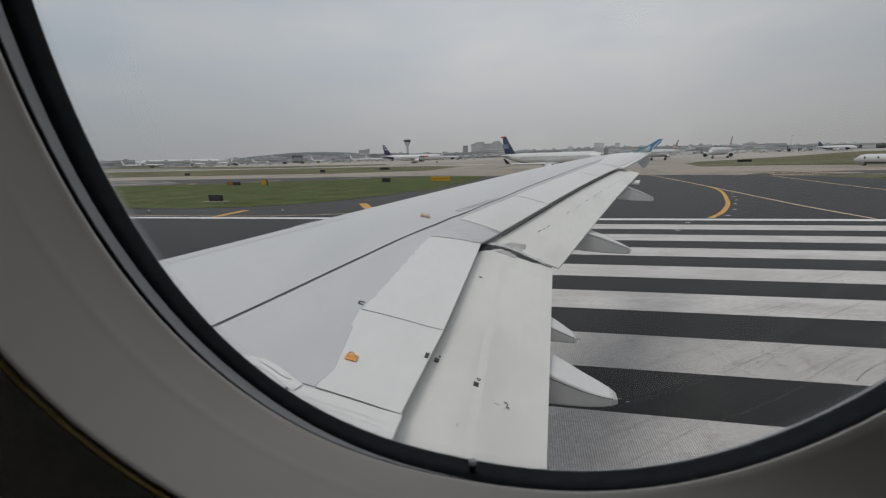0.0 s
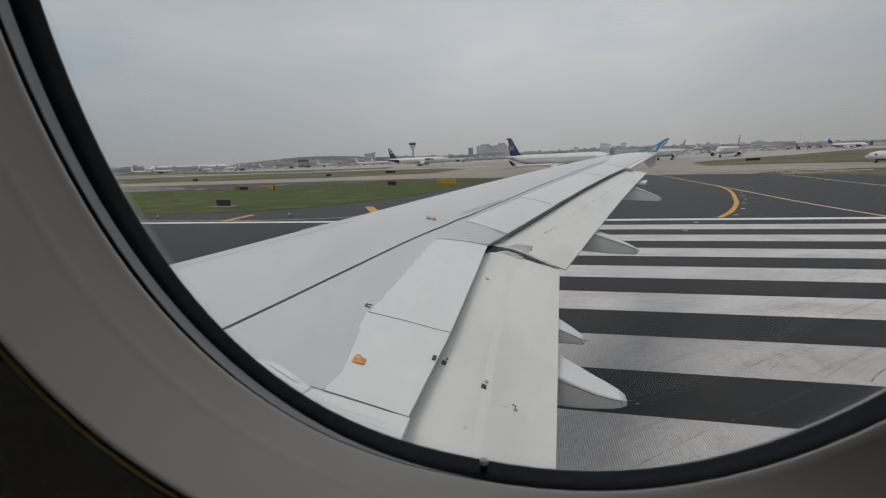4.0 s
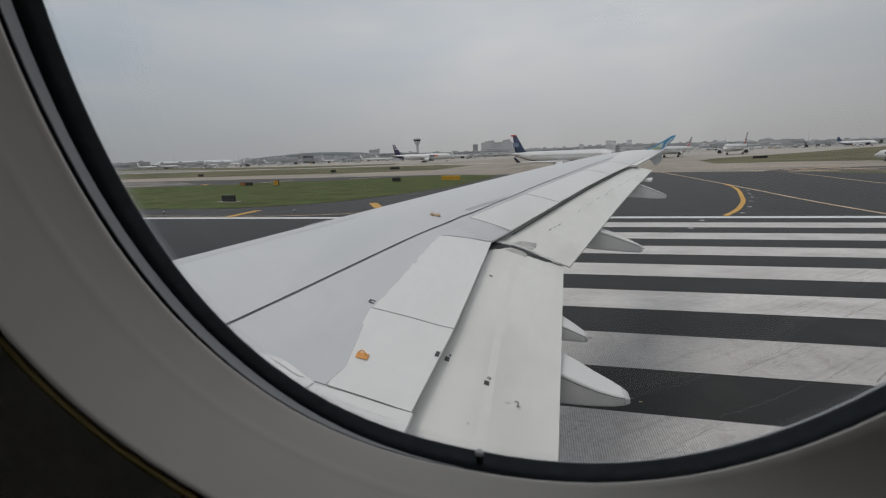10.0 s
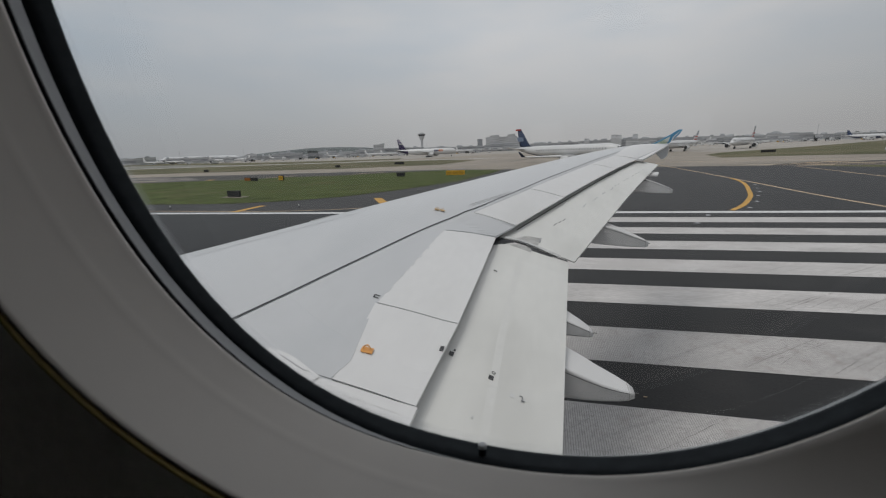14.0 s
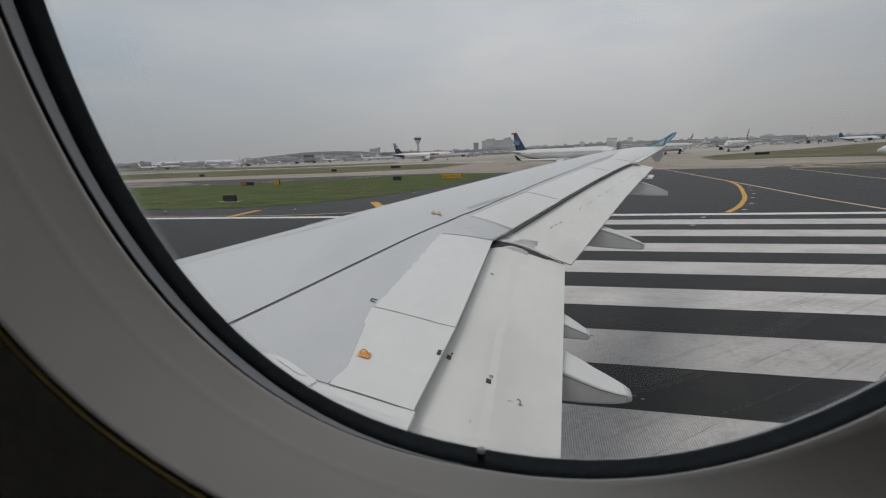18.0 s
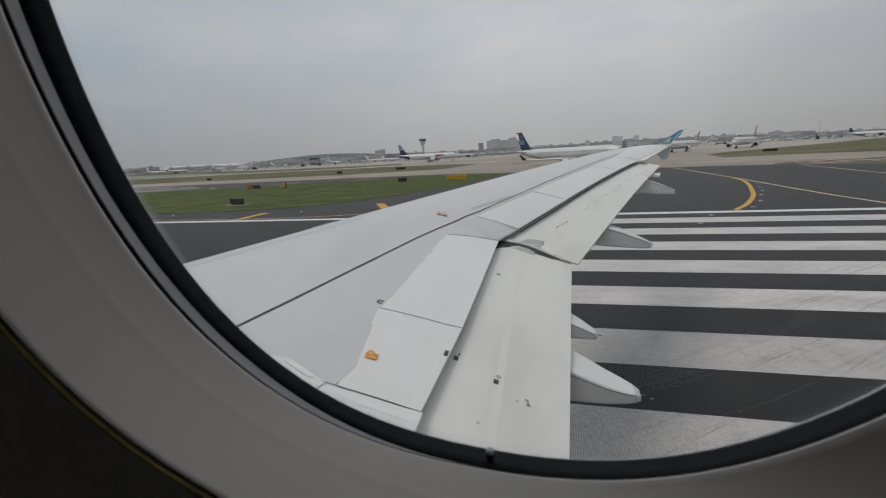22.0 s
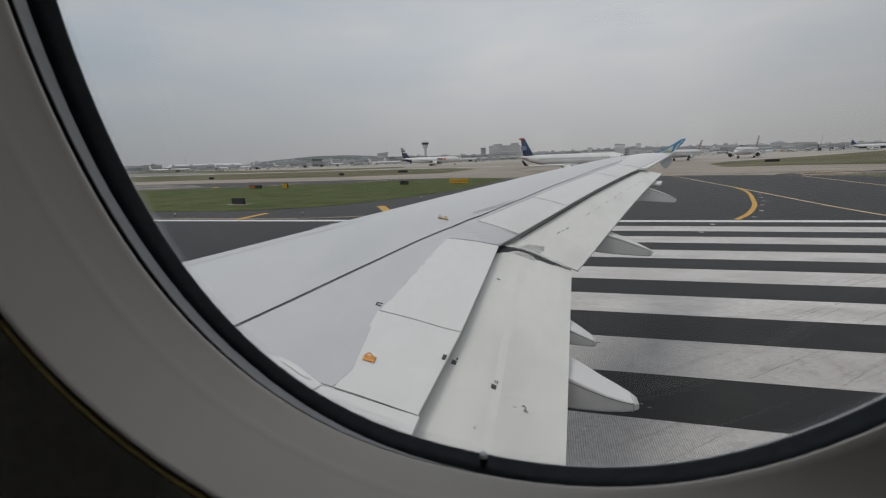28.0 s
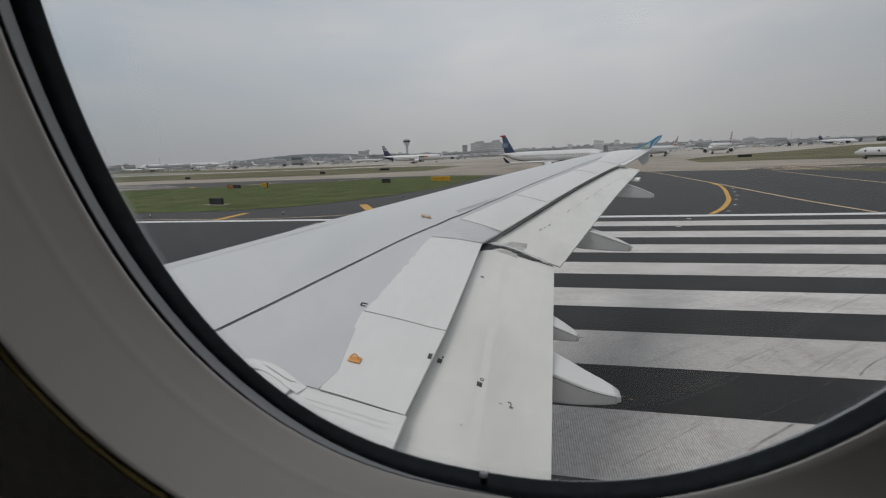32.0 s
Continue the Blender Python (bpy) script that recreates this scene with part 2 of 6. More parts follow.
M_SKIN = mat("white_fuselage_paint", (0.66, 0.66, 0.66), 0.4, 0, (0.4, 0.04), (8, 0.03))
M_JET = mat("white_aircraft_paint", (0.60, 0.60, 0.60), 0.35, 0, (0.3, 0.05), (4, 0.03), spec=0.5)
M_JETGREY = mat("grey_aircraft_metal", (0.40, 0.41, 0.42), 0.35, 0.2, (0.5, 0.08), (6, 0.05))
M_FENCEGREY = mat("pale_grey_fence_paint", (0.58, 0.59, 0.60), 0.4, 0, (1.5, 0.08), (14, 0.05))
M_NAVY = mat("navy_blue_tail_paint", (0.022, 0.038, 0.085), 0.4, 0, (0.5, 0.1), (5, 0.05))
M_PURPLE = mat("dark_purple_tail_paint", (0.035, 0.024, 0.075), 0.4, 0, (0.5, 0.1), (5, 0.05))
M_RED = mat("red_paint", (0.42, 0.05, 0.045), 0.45, 0, (0.5, 0.1), (5, 0.05))
M_LOGO_ORANGE = mat("orange_logo_paint", (0.62, 0.16, 0.03), 0.45)
M_FLAGBLUE = mat("grey_blue_tail_paint", (0.16, 0.20, 0.28), 0.45)
M_DARKGLASS = mat("dark_window_glass", (0.03, 0.033, 0.038), 0.12, 0, (0.5, 0.2), (3, 0.1))
M_TYRE = mat("black_tyre", (0.02, 0.02, 0.02), 0.85)
M_SIGNBLACK = mat("black_sign_panel", (0.018, 0.019, 0.021), 0.6, 0, (1.5, 0.2), (15, 0.15))
M_SIGNYELLOW = mat("yellow_sign_panel", (0.60, 0.34, 0.025), 0.5, 0, (1.5, 0.1), (15, 0.08))
M_SIGNORANGE = mat("orange_sign_panel", (0.33, 0.115, 0.02), 0.5, 0, (1.5, 0.1), (15, 0.08))
M_LETTER = mat("faded_brown_lettering", (0.26, 0.15, 0.02), 0.6, 0, (1.5, 0.1), (15, 0.1))
M_BUILD = mat("pale_grey_cladding", (0.52, 0.525, 0.535), 0.7, 0, (0.05, 0.1), (0.5, 0.08))
# the next four are lifted towards grey to stand in for distance haze
M_BUILDDARK = mat("haze_paled_cladding", (0.39, 0.40, 0.41), 0.75, 0, (0.05, 0.12), (0.4, 0.1))
M_ROOF = mat("haze_paled_roof", (0.39, 0.40, 0.415), 0.8, 0, (0.04, 0.12), (0.4, 0.1))
M_HAZEGLASS = mat("haze_paled_windows", (0.43, 0.435, 0.445), 0.4, 0, (0.06, 0.2), (0.8, 0.15))
M_FACADE = mat("haze_paled_glass", (0.28, 0.29, 0.305), 0.35, 0, (0.06, 0.3), (0.8, 0.2))
M_WHITEROOF = mat("white_metal_roof", (0.60, 0.61, 0.63), 0.5, 0, (0.05, 0.06), (0.5, 0.04))
# distance haze is mixed into these two base colours
M_HAZEGREEN = mat("hazed_grey_green", (0.13, 0.145, 0.145), 0.95, 0, (0.01, 0.2), (0.1, 0.25))
M_HAZETREE = mat("hazed_leaves", (0.085, 0.10, 0.085), 0.95, 0, (0.05, 0.25), (0.6, 0.35))
M_FAINT = mat("faint_grey_stencil", (0.43, 0.435, 0.44), 0.6, 0, (5, 0.1), (50, 0.1))
M_SEAM = mat("pale_flap_strip", (0.65, 0.645, 0.622), 0.42, 0, (0.6, 0.04), (16.0, 0.03), 0.02)
M_GLINT = mat("white_edge_glint", (0.74, 0.74, 0.73), 0.3, 0, (10, 0.05), (90, 0.05))
M_WEAR = mat("rubbed_grey_paint", (0.30, 0.305, 0.31), 0.6, 0, (6, 0.2), (40, 0.2))
M_RUBBED = mat("rubbed_ivory_paint", (0.51, 0.51, 0.50), 0.5, 0, (6, 0.15), (40, 0.15))
M_STAIN = mat("stained_grey_plate", (0.40, 0.395, 0.38), 0.5, 0.1, (9, 0.25), (40, 0.2))
M_LAMP = mat("white_light_fitting", (0.6, 0.6, 0.58), 0.4)


def glass_material():
    m = bpy.data.materials.new("clear_window_pane")
    m.use_nodes = True
    n, l = m.node_tree.nodes, m.node_tree.links
    n.clear()
    t, g, x, o = (n.new("ShaderNode" + k) for k in ("BsdfTransparent", "BsdfGlossy", "MixShader", "OutputMaterial"))
    t.inputs[0].default_value = (0.97, 0.975, 0.975, 1)
    g.inputs["Roughness"].default_value = 0.03
    x.inputs[0].default_value = 0.04
    l.new(t.outputs[0], x.inputs[1])
    l.new(g.outputs[0], x.inputs[2])
    l.new(x.outputs[0], o.inputs[0])
    return m


M_PANE = glass_material()


# a whitish translucent film that stands in for haze at the pane's edge
def veil_material(amount):
    m = bpy.data.materials.new("edge_haze_veil")
    m.use_nodes = True
    n, l = m.node_tree.nodes, m.node_tree.links
    n.clear()
    t, d, x, o = (n.new("ShaderNode" + k) for k in ("BsdfTransparent", "BsdfTranslucent", "MixShader", "OutputMaterial"))
    d.inputs[0].default_value = (0.85, 0.87, 0.90, 1)
    g, sp, mr = (n.new("ShaderNode" + k) for k in ("NewGeometry", "SeparateXYZ", "MapRange"))  # haze put in heavier at the forward side
    for k, v in ((1, -0.06), (2, 0.10), (3, amount), (4, 0.2 * amount)):
        mr.inputs[k].default_value = v
    l.new(g.outputs["Position"], sp.inputs[0])
    l.new(sp.outputs[0], mr.inputs[0])
    l.new(mr.outputs[0], x.inputs[0])
    l.new(t.outputs[0], x.inputs[1])
    l.new(d.outputs[0], x.inputs[2])
    l.new(x.outputs[0], o.inputs[0])
    return m


# ---- mesh helpers ----
def part(name, bm, material, parent=None, label="", kind="", smooth=False):
    me = bpy.data.meshes.new(name)
    bm.normal_update()
    bm.to_mesh(me)
    bm.free()
    me.materials.append(material)
    if smooth:
        me.shade_smooth()
    ob = new(name, me)
    if parent is not None:
        ob.parent = parent
    if label or kind:
        tagged(ob, label=label, kind=kind)
    return ob


def thing(name, label, category, m=None, group="", kind=""):
    ob = new(name)
    ob.empty_display_size = 0.2
    if m is not None:
        ob.matrix_world = m
    return tagged(ob, label, category, group, kind)


def loft(bm, rings, closed=True, caps=(False, False)):
    """Skin between rings of equal point counts."""
    vs = [[bm.verts.new(p) for p in ring] for ring in rings]
    n = len(vs[0])
    for a, b in zip(vs, vs[1:]):
        for i in range(n if closed else n - 1):
            j = (i + 1) % n
            bm.faces.new((a[i], a[j], b[j], b[i]))
    if caps[0]:
        bm.faces.new(vs[0][::-1])
    if caps[1]:
        bm.faces.new(vs[-1])
    return vs


def fixed(bm):
    bmesh.ops.recalc_face_normals(bm, faces=bm.faces)
    return bm


def block(bm, cx, cy, cz, sx, sy, sz, bev=0.0):
    """A box from its centre and sizes, with chamfered upright edges when bev is set."""
    hx, hy, hz = sx / 2, sy / 2, sz / 2
    if bev:
        ring = [(-hx + bev, -hy), (hx - bev, -hy), (hx, -hy + bev), (hx, hy - bev), (hx - bev, hy), (-hx + bev, hy), (-hx, hy - bev), (-hx, -hy + bev)]
    else:
        ring = [(-hx, -hy), (hx, -hy), (hx, hy), (-hx, hy)]
    loft(bm, [[(cx + x, cy + y, cz + s) for x, y in ring] for s in (-hz, hz)], True, (True, True))
    return bm


def sheet(name, pts, z, material, label, category):
    bm = bmesh.new()
    bm.faces.new([bm.verts.new((x, y, z)) for x, y in pts])
    ob = part(name, fixed(bm), material)
    if ob.data.polygons[0].normal.z < 0:
        ob.data.flip_normals()
    return tagged(ob, label, category, kind="structure")


def ribbon(name, path, width, z, material, label, category):
    """A painted line along a path on the ground."""
    bm = bmesh.new()
    rows = []
    for _ in range(2 if len(path) > 3 else 0):  # round the corners
        cut = [path[0]]
        for a, b in zip(path, path[1:]):
            cut += [(a[0] * 0.75 + b[0] * 0.25, a[1] * 0.75 + b[1] * 0.25), (a[0] * 0.25 + b[0] * 0.75, a[1] * 0.25 + b[1] * 0.75)]
        path = cut + [path[-1]]
    for i, (x, y) in enumerate(path):
        a, b = path[max(0, i - 1)], path[min(len(path) - 1, i + 1)]
        d = Vector((b[0] - a[0], b[1] - a[1])).normalized()
        rows.append(((x - d.y * width / 2, y + d.x * width / 2, z), (x + d.y * width / 2, y - d.x * width / 2, z)))
    vs = [[bm.verts.new(p) for p in r] for r in rows]
    for a, b in zip(vs, vs[1:]):
        bm.faces.new((a[0], a[1], b[1], b[0]))
    ob = part(name, fixed(bm), material)
    if ob.data.polygons[0].normal.z < 0:
        ob.data.flip_normals()
    return tagged(ob, label, category, kind="structure")


def polar(bearing, d):
    """A place on the plan, from its bearing off the y axis (degrees clockwise) and distance."""
    return d * math.sin(radians(bearing)), d * math.cos(radians(bearing))


def ragged(pts, x0, x1, amp, step, seed):
    """An outline with small uneven steps where x lies between x0 and x1."""
    r_ = random.Random(seed)
    out = []
    for a, b in zip(pts, pts[1:] + pts[:1]):
        n = max(1, int(math.dist(a, b) / step)) if x0 < (a[0] + b[0]) / 2 < x1 else 1
        for i in range(n):
            f = i / n
            out.append((a[0] + (b[0] - a[0]) * f + (r_.uniform(-amp, amp) if i else 0), a[1] + (b[1] - a[1]) * f + (r_.uniform(-amp, amp) if i else 0)))
    return out


# ---- the ground ----
sheet("ground", [(-4500, -2500), (4500, -2500), (4500, 4600), (-4500, 4600)], -0.030, M_FARGRASS, "dry grassy airfield ground reaching the horizon", "ground")
sheet("apron", [(-1600, 262), (-225, 243), (-100, 232), (-60, 260), (0, 300), (69, 190), (124, 247), (245, 392), (620, 700), (1600, 900), (1600, 1500), (-1600, 1700)], -0.022, M_APRON, "pale concrete apron before the terminals", "apron")
sheet("taxiway", [(-900, 106), (-96, 105), (-50, 104), (-25, 103), (-9, 96), (0, 90), (20, 89), (30, 86), (41, 81), (60, 76), (700, 60), (700, 105), (80, 121), (64, 128), (46, 129), (52, 160), (69, 191), (40, 330), (-40, 420), (-110, 240), (-52, 219), (-30, 190), (-35, 142), (-70, 133), (-900, 136)], -0.016, M_CONCRETE, "weathered beige concrete taxiway", "taxiway")
sheet("runway", [(-900, -75), (700, -75), (700, 36), (90, 36), (60, 42), (50, 54), (47, 72), (41, 81.2), (30, 86.2), (20, 89.2), (0, 90.4), (-9.4, 96), (-9.6, 86), (-12.8, 61.8), (-17.4, 49.5), (-21.6, 42.4), (-26.1, 38.8), (-31.4, 36.9), (-60, 36.3), (-900, 36)], -0.010, M_ASPHALT, "dark grooved asphalt runway and turn-off", "runway")
sheet("shoulder", [(-900, 72), (-86, 77), (-63, 79), (-33, 95), (-10, 96), (-25, 103.2), (-50, 104.2), (-96, 105.2), (-900, 106.2)], -0.013, M_SHOULDER, "weathered dark asphalt taxiway shoulder", "shoulder")
sheet("grass_island", ragged([(-900, 36.2), (-110, 36.3), (-60, 36.4), (-31.4, 37.0), (-26.1, 39.0), (-21.7, 42.6), (-17.6, 49.7), (-13, 62), (-9.8, 86), (-10.2, 95.4), (-23.4, 99.0), (-33.1, 94.8), (-43.4, 87.5), (-58.5, 85.9), (-64, 80), (-77, 79), (-86, 75.4), (-120, 74), (-900, 70)], -125, 0, 0.22, 0.7, 5), 0.004, M_GRASS, "mown green grass island between runway and taxiway", "grass")
sheet("grass_island_far", [(49, 72), (52, 56), (62, 44), (92, 38), (700, 38), (700, 59), (60, 75)], 0.004, M_GRASS, "mown green grass beside the turn-off", "grass")

# painted markings of the runway
STRIPE_LEFT, STRIPE_RIGHT = -8.0, 37.7
for side in (1, -1):
    for k in range(8):
        y0 = side * (1.8 + 3.5 * k - (0.11 if k == 2 else 0))
        y1 = side * (3.55 + 3.5 * k - (0.03 if k == 2 else 0))
        sheet("threshold_stripe", [(STRIPE_LEFT, y0), (STRIPE_RIGHT, y0), (STRIPE_RIGHT, y1), (STRIPE_LEFT, y1)], -0.004, M_PAINT if k < 3 else M_FARPAINT, "worn white threshold stripe with rubber marks", "runway marking")
    sheet("runway_edge_line", [(-900, side * 29.8), (STRIPE_RIGHT + 6, side * 29.8), (STRIPE_RIGHT + 6, side * 30.6), (-900, side * 30.6)], -0.004, M_LINE, "white runway edge line", "runway marking")
sheet("threshold_bar", [(STRIPE_RIGHT + 3, -29.6), (STRIPE_RIGHT + 6, -29.6), (STRIPE_RIGHT + 6, 29.6), (STRIPE_RIGHT + 3, 29.6)], -0.004, M_LINE, "white bar across the runway end", "runway marking")
ribbon("turnoff_curve_line", [(11.95, 30.9), (13.6, 33.4), (15.15, 36.5), (16.6, 39.7), (17.85, 43.2), (18.95, 46.2), (19.9, 49.0), (20.8, 52.0), (21.45, 55.0), (21.85, 58.0)], 0.34, -0.003, M_YELLOW, "curved yellow turn-off line", "runway marking")
ribbon("turnoff_line", [(21.2, 30.8), (21.0, 36), (21.1, 41.4), (21.7, 52), (22.1, 64), (22.6, 79.6), (23, 100)], 0.30, -0.005, M_PALEYELLOW, "faded yellow taxi line", "runway marking")
ribbon("turnoff_line", [(35.4, 44), (36.1, 54.7), (36.8, 61.7), (38.0, 69.3), (39.2, 79.5)], 0.3, -0.005, M_PALEYELLOW, "faded yellow taxi line", "runway marking")
ribbon("shoulder_bar", [(-26.3, 30.9), (-26.5, 35.2)], 0.75, -0.005, M_YELLOW, "yellow shoulder bar", "runway marking")
ribbon("shoulder_bar", [(-16.9, 40.7), (-13.9, 35.3)], 0.85, -0.005, M_YELLOW, "slanting yellow shoulder bar", "runway marking")
ribbon("shoulder_bar", [(-75.5, 83.6), (-74, 80.6)], 1.3, -0.005, M_YELLOW, "yellow shoulder bar", "runway marking")
ribbon("shoulder_bar", [(-44, 92.5), (-38, 97.5)], 0.8, -0.005, M_PALEYELLOW, "faded yellow shoulder bar", "runway marking")
ribbon("shoulder_bar", [(-62, 84.6), (-58.5, 92)], 0.9, -0.005, M_PALEYELLOW, "faded yellow shoulder bar", "runway marking")
ribbon("shoulder_bar", [(-104, 81.5), (-90, 82.5)], 0.8, -0.005, M_PALEYELLOW, "faded yellow shoulder bar", "runway marking")
ribbon("thin_edge_line", [(-40, 31.8), (-24, 31.2), (-20, 31.6), (-16.6, 32.4), (-14, 33.6), (-11, 36.5), (-8, 44), (-6, 60), (-4, 85)], 0.2, -0.006, M_PALEYELLOW, "thin faded edge line along the pavement", "runway marking")
for (x0, y0), (x1, y1), wd, mt in (((41.2, 83.6), (47.5, 82.6), 0.5, M_PALEYELLOW), ((43.0, 86.2), (53.4, 84.6), 0.45, M_SHOULDER), ((44.5, 87.0), (56.0, 86.0), 0.5, M_PALEYELLOW), ((43.0, 89.0), (49.4, 91.6), 0.4, M_PALEYELLOW), ((49.4, 91.8), (56.0, 92.6), 0.6, M_PALEYELLOW), ((40.4, 85.2), (46.0, 84.4), 0.4, M_SHOULDER)):
    ribbon("hold_line", [(x0, y0), (x1, y1)], wd * 3.2, -0.004, mt, "worn hold line on the taxiway concrete", "runway marking")
ribbon("pavement_edge", [(-9, 97), (0, 91.2), (20, 90.0), (30, 87.0), (41, 82.0), (60, 77.0)], 0.7, -0.007, M_SHOULDER, "dark joint between asphalt and concrete", "pavement joint")
ribbon("taxi_line", [(-900, 121), (-140, 119), (-40, 118), (20, 112), (50, 104), (80, 99), (700, 82)], 0.4, -0.010, M_PALEYELLOW, "faded yellow taxiway centre line", "runway marking")
ribbon("taxi_line", [(23, 100), (27, 112), (40, 110), (60, 104)], 0.3, -0.010, M_PALEYELLOW, "faded yellow taxi line", "runway marking")

sheet("grass_strip", [(-900, 136), (-122, 132.5), (-66, 131), (-48, 136), (-44, 150), (-52, 219), (-80, 228), (-117, 234), (-225, 242), (-900, 250)], -0.008, M_FARGRASS, "dry grass strip between two taxiways", "grass")
sheet("grass_strip", [(47, 130), (64, 129), (80, 122), (700, 106), (700, 720), (246, 391), (124, 246), (70, 190)], -0.008, M_FARGRASS, "dry grass beside the taxiway", "grass")
sheet("service_road", [(-900, 268), (-240, 258), (-150, 262), (-170, 340), (-900, 560)], -0.010, M_OLDCONC, "old grey concrete before the freight sheds", "apron")
ribbon("perimeter_road", [(-900, 258), (-225, 248), (-117, 240), (-80, 234), (-52, 227), (-24, 225)], 5.0, -0.0055, M_LINE, "pale concrete road behind the far grass", "road")
sheet("worn_patch", [(37, 83.4), (41, 82.0), (60, 77.0), (76, 73.6), (90, 84), (62, 93), (47, 92.5), (40, 88)], -0.0078, M_SHOULDER, "dark asphalt patch before the taxiway", "pavement patch")
ribbon("dark_joint", [(-12.5, 150), (-9.0, 170), (-3.5, 200)], 1.2, -0.008, M_SHOULDER, "dark joint in the taxiway concrete", "pavement joint")
sheet("grass_strip", [(-900, 620), (-409, 401), (-236, 283), (-166, 251), (-126, 251), (-97, 274), (-112, 330), (-164, 335), (-232, 352), (-356, 430), (-820, 800)], -0.004, M_FARGRASS, "dry grass before the freight apron", "grass")
sheet("worn_patch", [(-92, 78.6), (-81, 79.6), (-79, 84), (-84, 88), (-96, 97), (-108, 102), (-122, 102.5), (-118, 90), (-104, 84)], -0.011, M_WORNPATCH, "pale worn patch in the dark shoulder", "pavement patch")
sheet("runway_shoulder", [(-900, 30.75), (-40, 31.75), (-24, 31.1), (-20, 31.6), (-16.6, 32.4), (-14, 33.6), (-11, 36.5), (-8, 44), (-6, 60), (-4, 85), (-9.3, 95), (-9.6, 86), (-12.8, 61.8), (-17.4, 49.5), (-21.6, 42.4), (-26.1, 38.8), (-31.4, 36.9), (-60, 36.3), (-900, 36.1)], -0.0085, M_DULLASPHALT, "dull brownish asphalt shoulder beside the runway", "shoulder")

for x0, y0, x1, y1, bow, w in ((22, 2.5, 41, 6.0, 1.2, 0.5), (23.5, 3.6, 41, 7.6, 1.2, 0.45), (25, 5.5, 42, 11.5, 1.6, 0.55), (26, 7.0, 42, 13.5, 1.6, 0.5), (24, 9.2, 38, 21, 2.2, 0.42), (26, 9.8, 40, 22, 2.2, 0.42), (30, 4, 43, 20, 2.0, 0.5), (31.5, 4, 44, 19, 2.0, 0.45), (20, 13, 31, 27, 2.5, 0.36), (21.6, 13, 32.6, 27, 2.5, 0.36)):
    pts = []
    for k in range(9):
        f = k / 8
        pts.append((x0 + (x1 - x0) * f + bow * math.sin(math.pi * f), y0 + (y1 - y0) * f - 0.4 * bow * math.sin(math.pi * f)))
    ribbon("tyre_mark", pts, w, -0.003 + 0.00008 * x0 / 10, M_RUBBER, "black curved rubber tyre mark over the stripes", "tyre mark")
ribbon("shoulder_bar", [(52, 31), (58, 40)], 0.9, -0.005, M_YELLOW, "slanting yellow shoulder bar", "runway marking")
for (x0, y0), (x1, y1), wd, mt in (((33.0, 88.4), (43.0, 86.4), 0.7, M_PALEYELLOW), ((45.0, 84.9), (58.0, 81.6), 0.8, M_DULLASPHALT), ((47.0, 83.2), (60.0, 80.0), 0.6, M_PALEYELLOW), ((50.0, 88.5), (66.0, 84.8), 0.9, M_OLDCONC), ((46.0, 94.4), (70.0, 90.0), 0.6, M_SHOULDER), ((34.0, 91.8), (46.0, 90.2), 0.5, M_SHOULDER), ((8.0, 96.0), (24.0, 95.0), 0.5, M_SHOULDER)):
    ribbon("hold_line", [(x0, y0), (x1, y1)], wd, -0.0030, mt, "worn hold line on the taxiway concrete", "runway marking")
ribbon("rust_stain", [(44.5, 90.4), (46.5, 90.0)], 0.7, -0.0035, M_YELLOW, "rusty yellow stain on the taxiway", "stain")
for k, (d0, tone) in enumerate(((99.5, M_OLDCONC), (108.0, M_OLDCONC), (113.5, M_SHOULDER))):
    ribbon("concrete_joint", [(-70, d0 + 4), (-20, d0 + 3.4), (20, d0), (60, d0 - 7), (120, d0 - 11), (400, d0 - 20)], 0.45, -0.0105, tone, "dark joint in the taxiway concrete", "pavement joint")

# ---- the cabin window ----
# outlines at their depth from the eye: centre x, centre z over the eye, half width, half height, lean
GLASS = (0.00132, 0.1361, 0.1394, 0.2175, -0.0867)     # at 0.1012
GASKET = (-0.0001, 0.1424, 0.1453, 0.2272, -0.075)     # at 0.0990
BAND = (-0.0042, 0.1469, 0.1477, 0.2316, -0.060)       # at 0.0970
MOUTH = (-0.0068, 0.1548, 0.1467, 0.2349, -0.141)      # at 0.0643
MOUTH_AFT = (-0.0048, 0.1469, 0.1517, 0.2368, -0.060)  # its sill and aft side


def oval(shape, y, grow=0.0, k=1.0, n=2.3, count=140):
    """A rounded window outline in an upright plane at depth y, round the eye's height."""
    cx, cz, a, b, lean = shape
    cx, cz, a, b = cx * k, cz * k, a * k + grow, b * k + grow
    cl, sl = math.cos(lean), math.sin(lean)
    out = []
    for i in range(count):
        w = 2 * math.pi * i / count
        c, s = math.cos(w), math.sin(w)
        u, v = a * math.copysign(abs(c) ** (2 / n), c), b * math.copysign(abs(s) ** (2 / n), s)
        out.append((cx + u * cl - v * sl, y, H + cz + u * sl + v * cl))
    return out


def flare(ring, amount):
    """A ring pushed aft: this turns the reveal's aft side from the sky to darken it."""
    cx, a = MOUTH[0], MOUTH[2]
    return [(x + amount * max(0.0, (x - cx) / a) ** 1.2, y, z) for x, y, z in ring]


def aft_blend(fwd, aft_ring, lo=243, hi=268):
    """One outline on the forward side that turns into another along the sill and aft side."""
    out = []
    for i, (p, q) in enumerate(zip(fwd, aft_ring)):
        w = 360 * i / len(fwd)
        w = w + 360 if w < 90 else w
        k = min(1, max(0, (w - lo) / (hi - lo))) * min(1, max(0, (450 - w) / 50))
        k = k * k * (3 - 2 * k)
        out.append(mix(p, q, k))
    return out


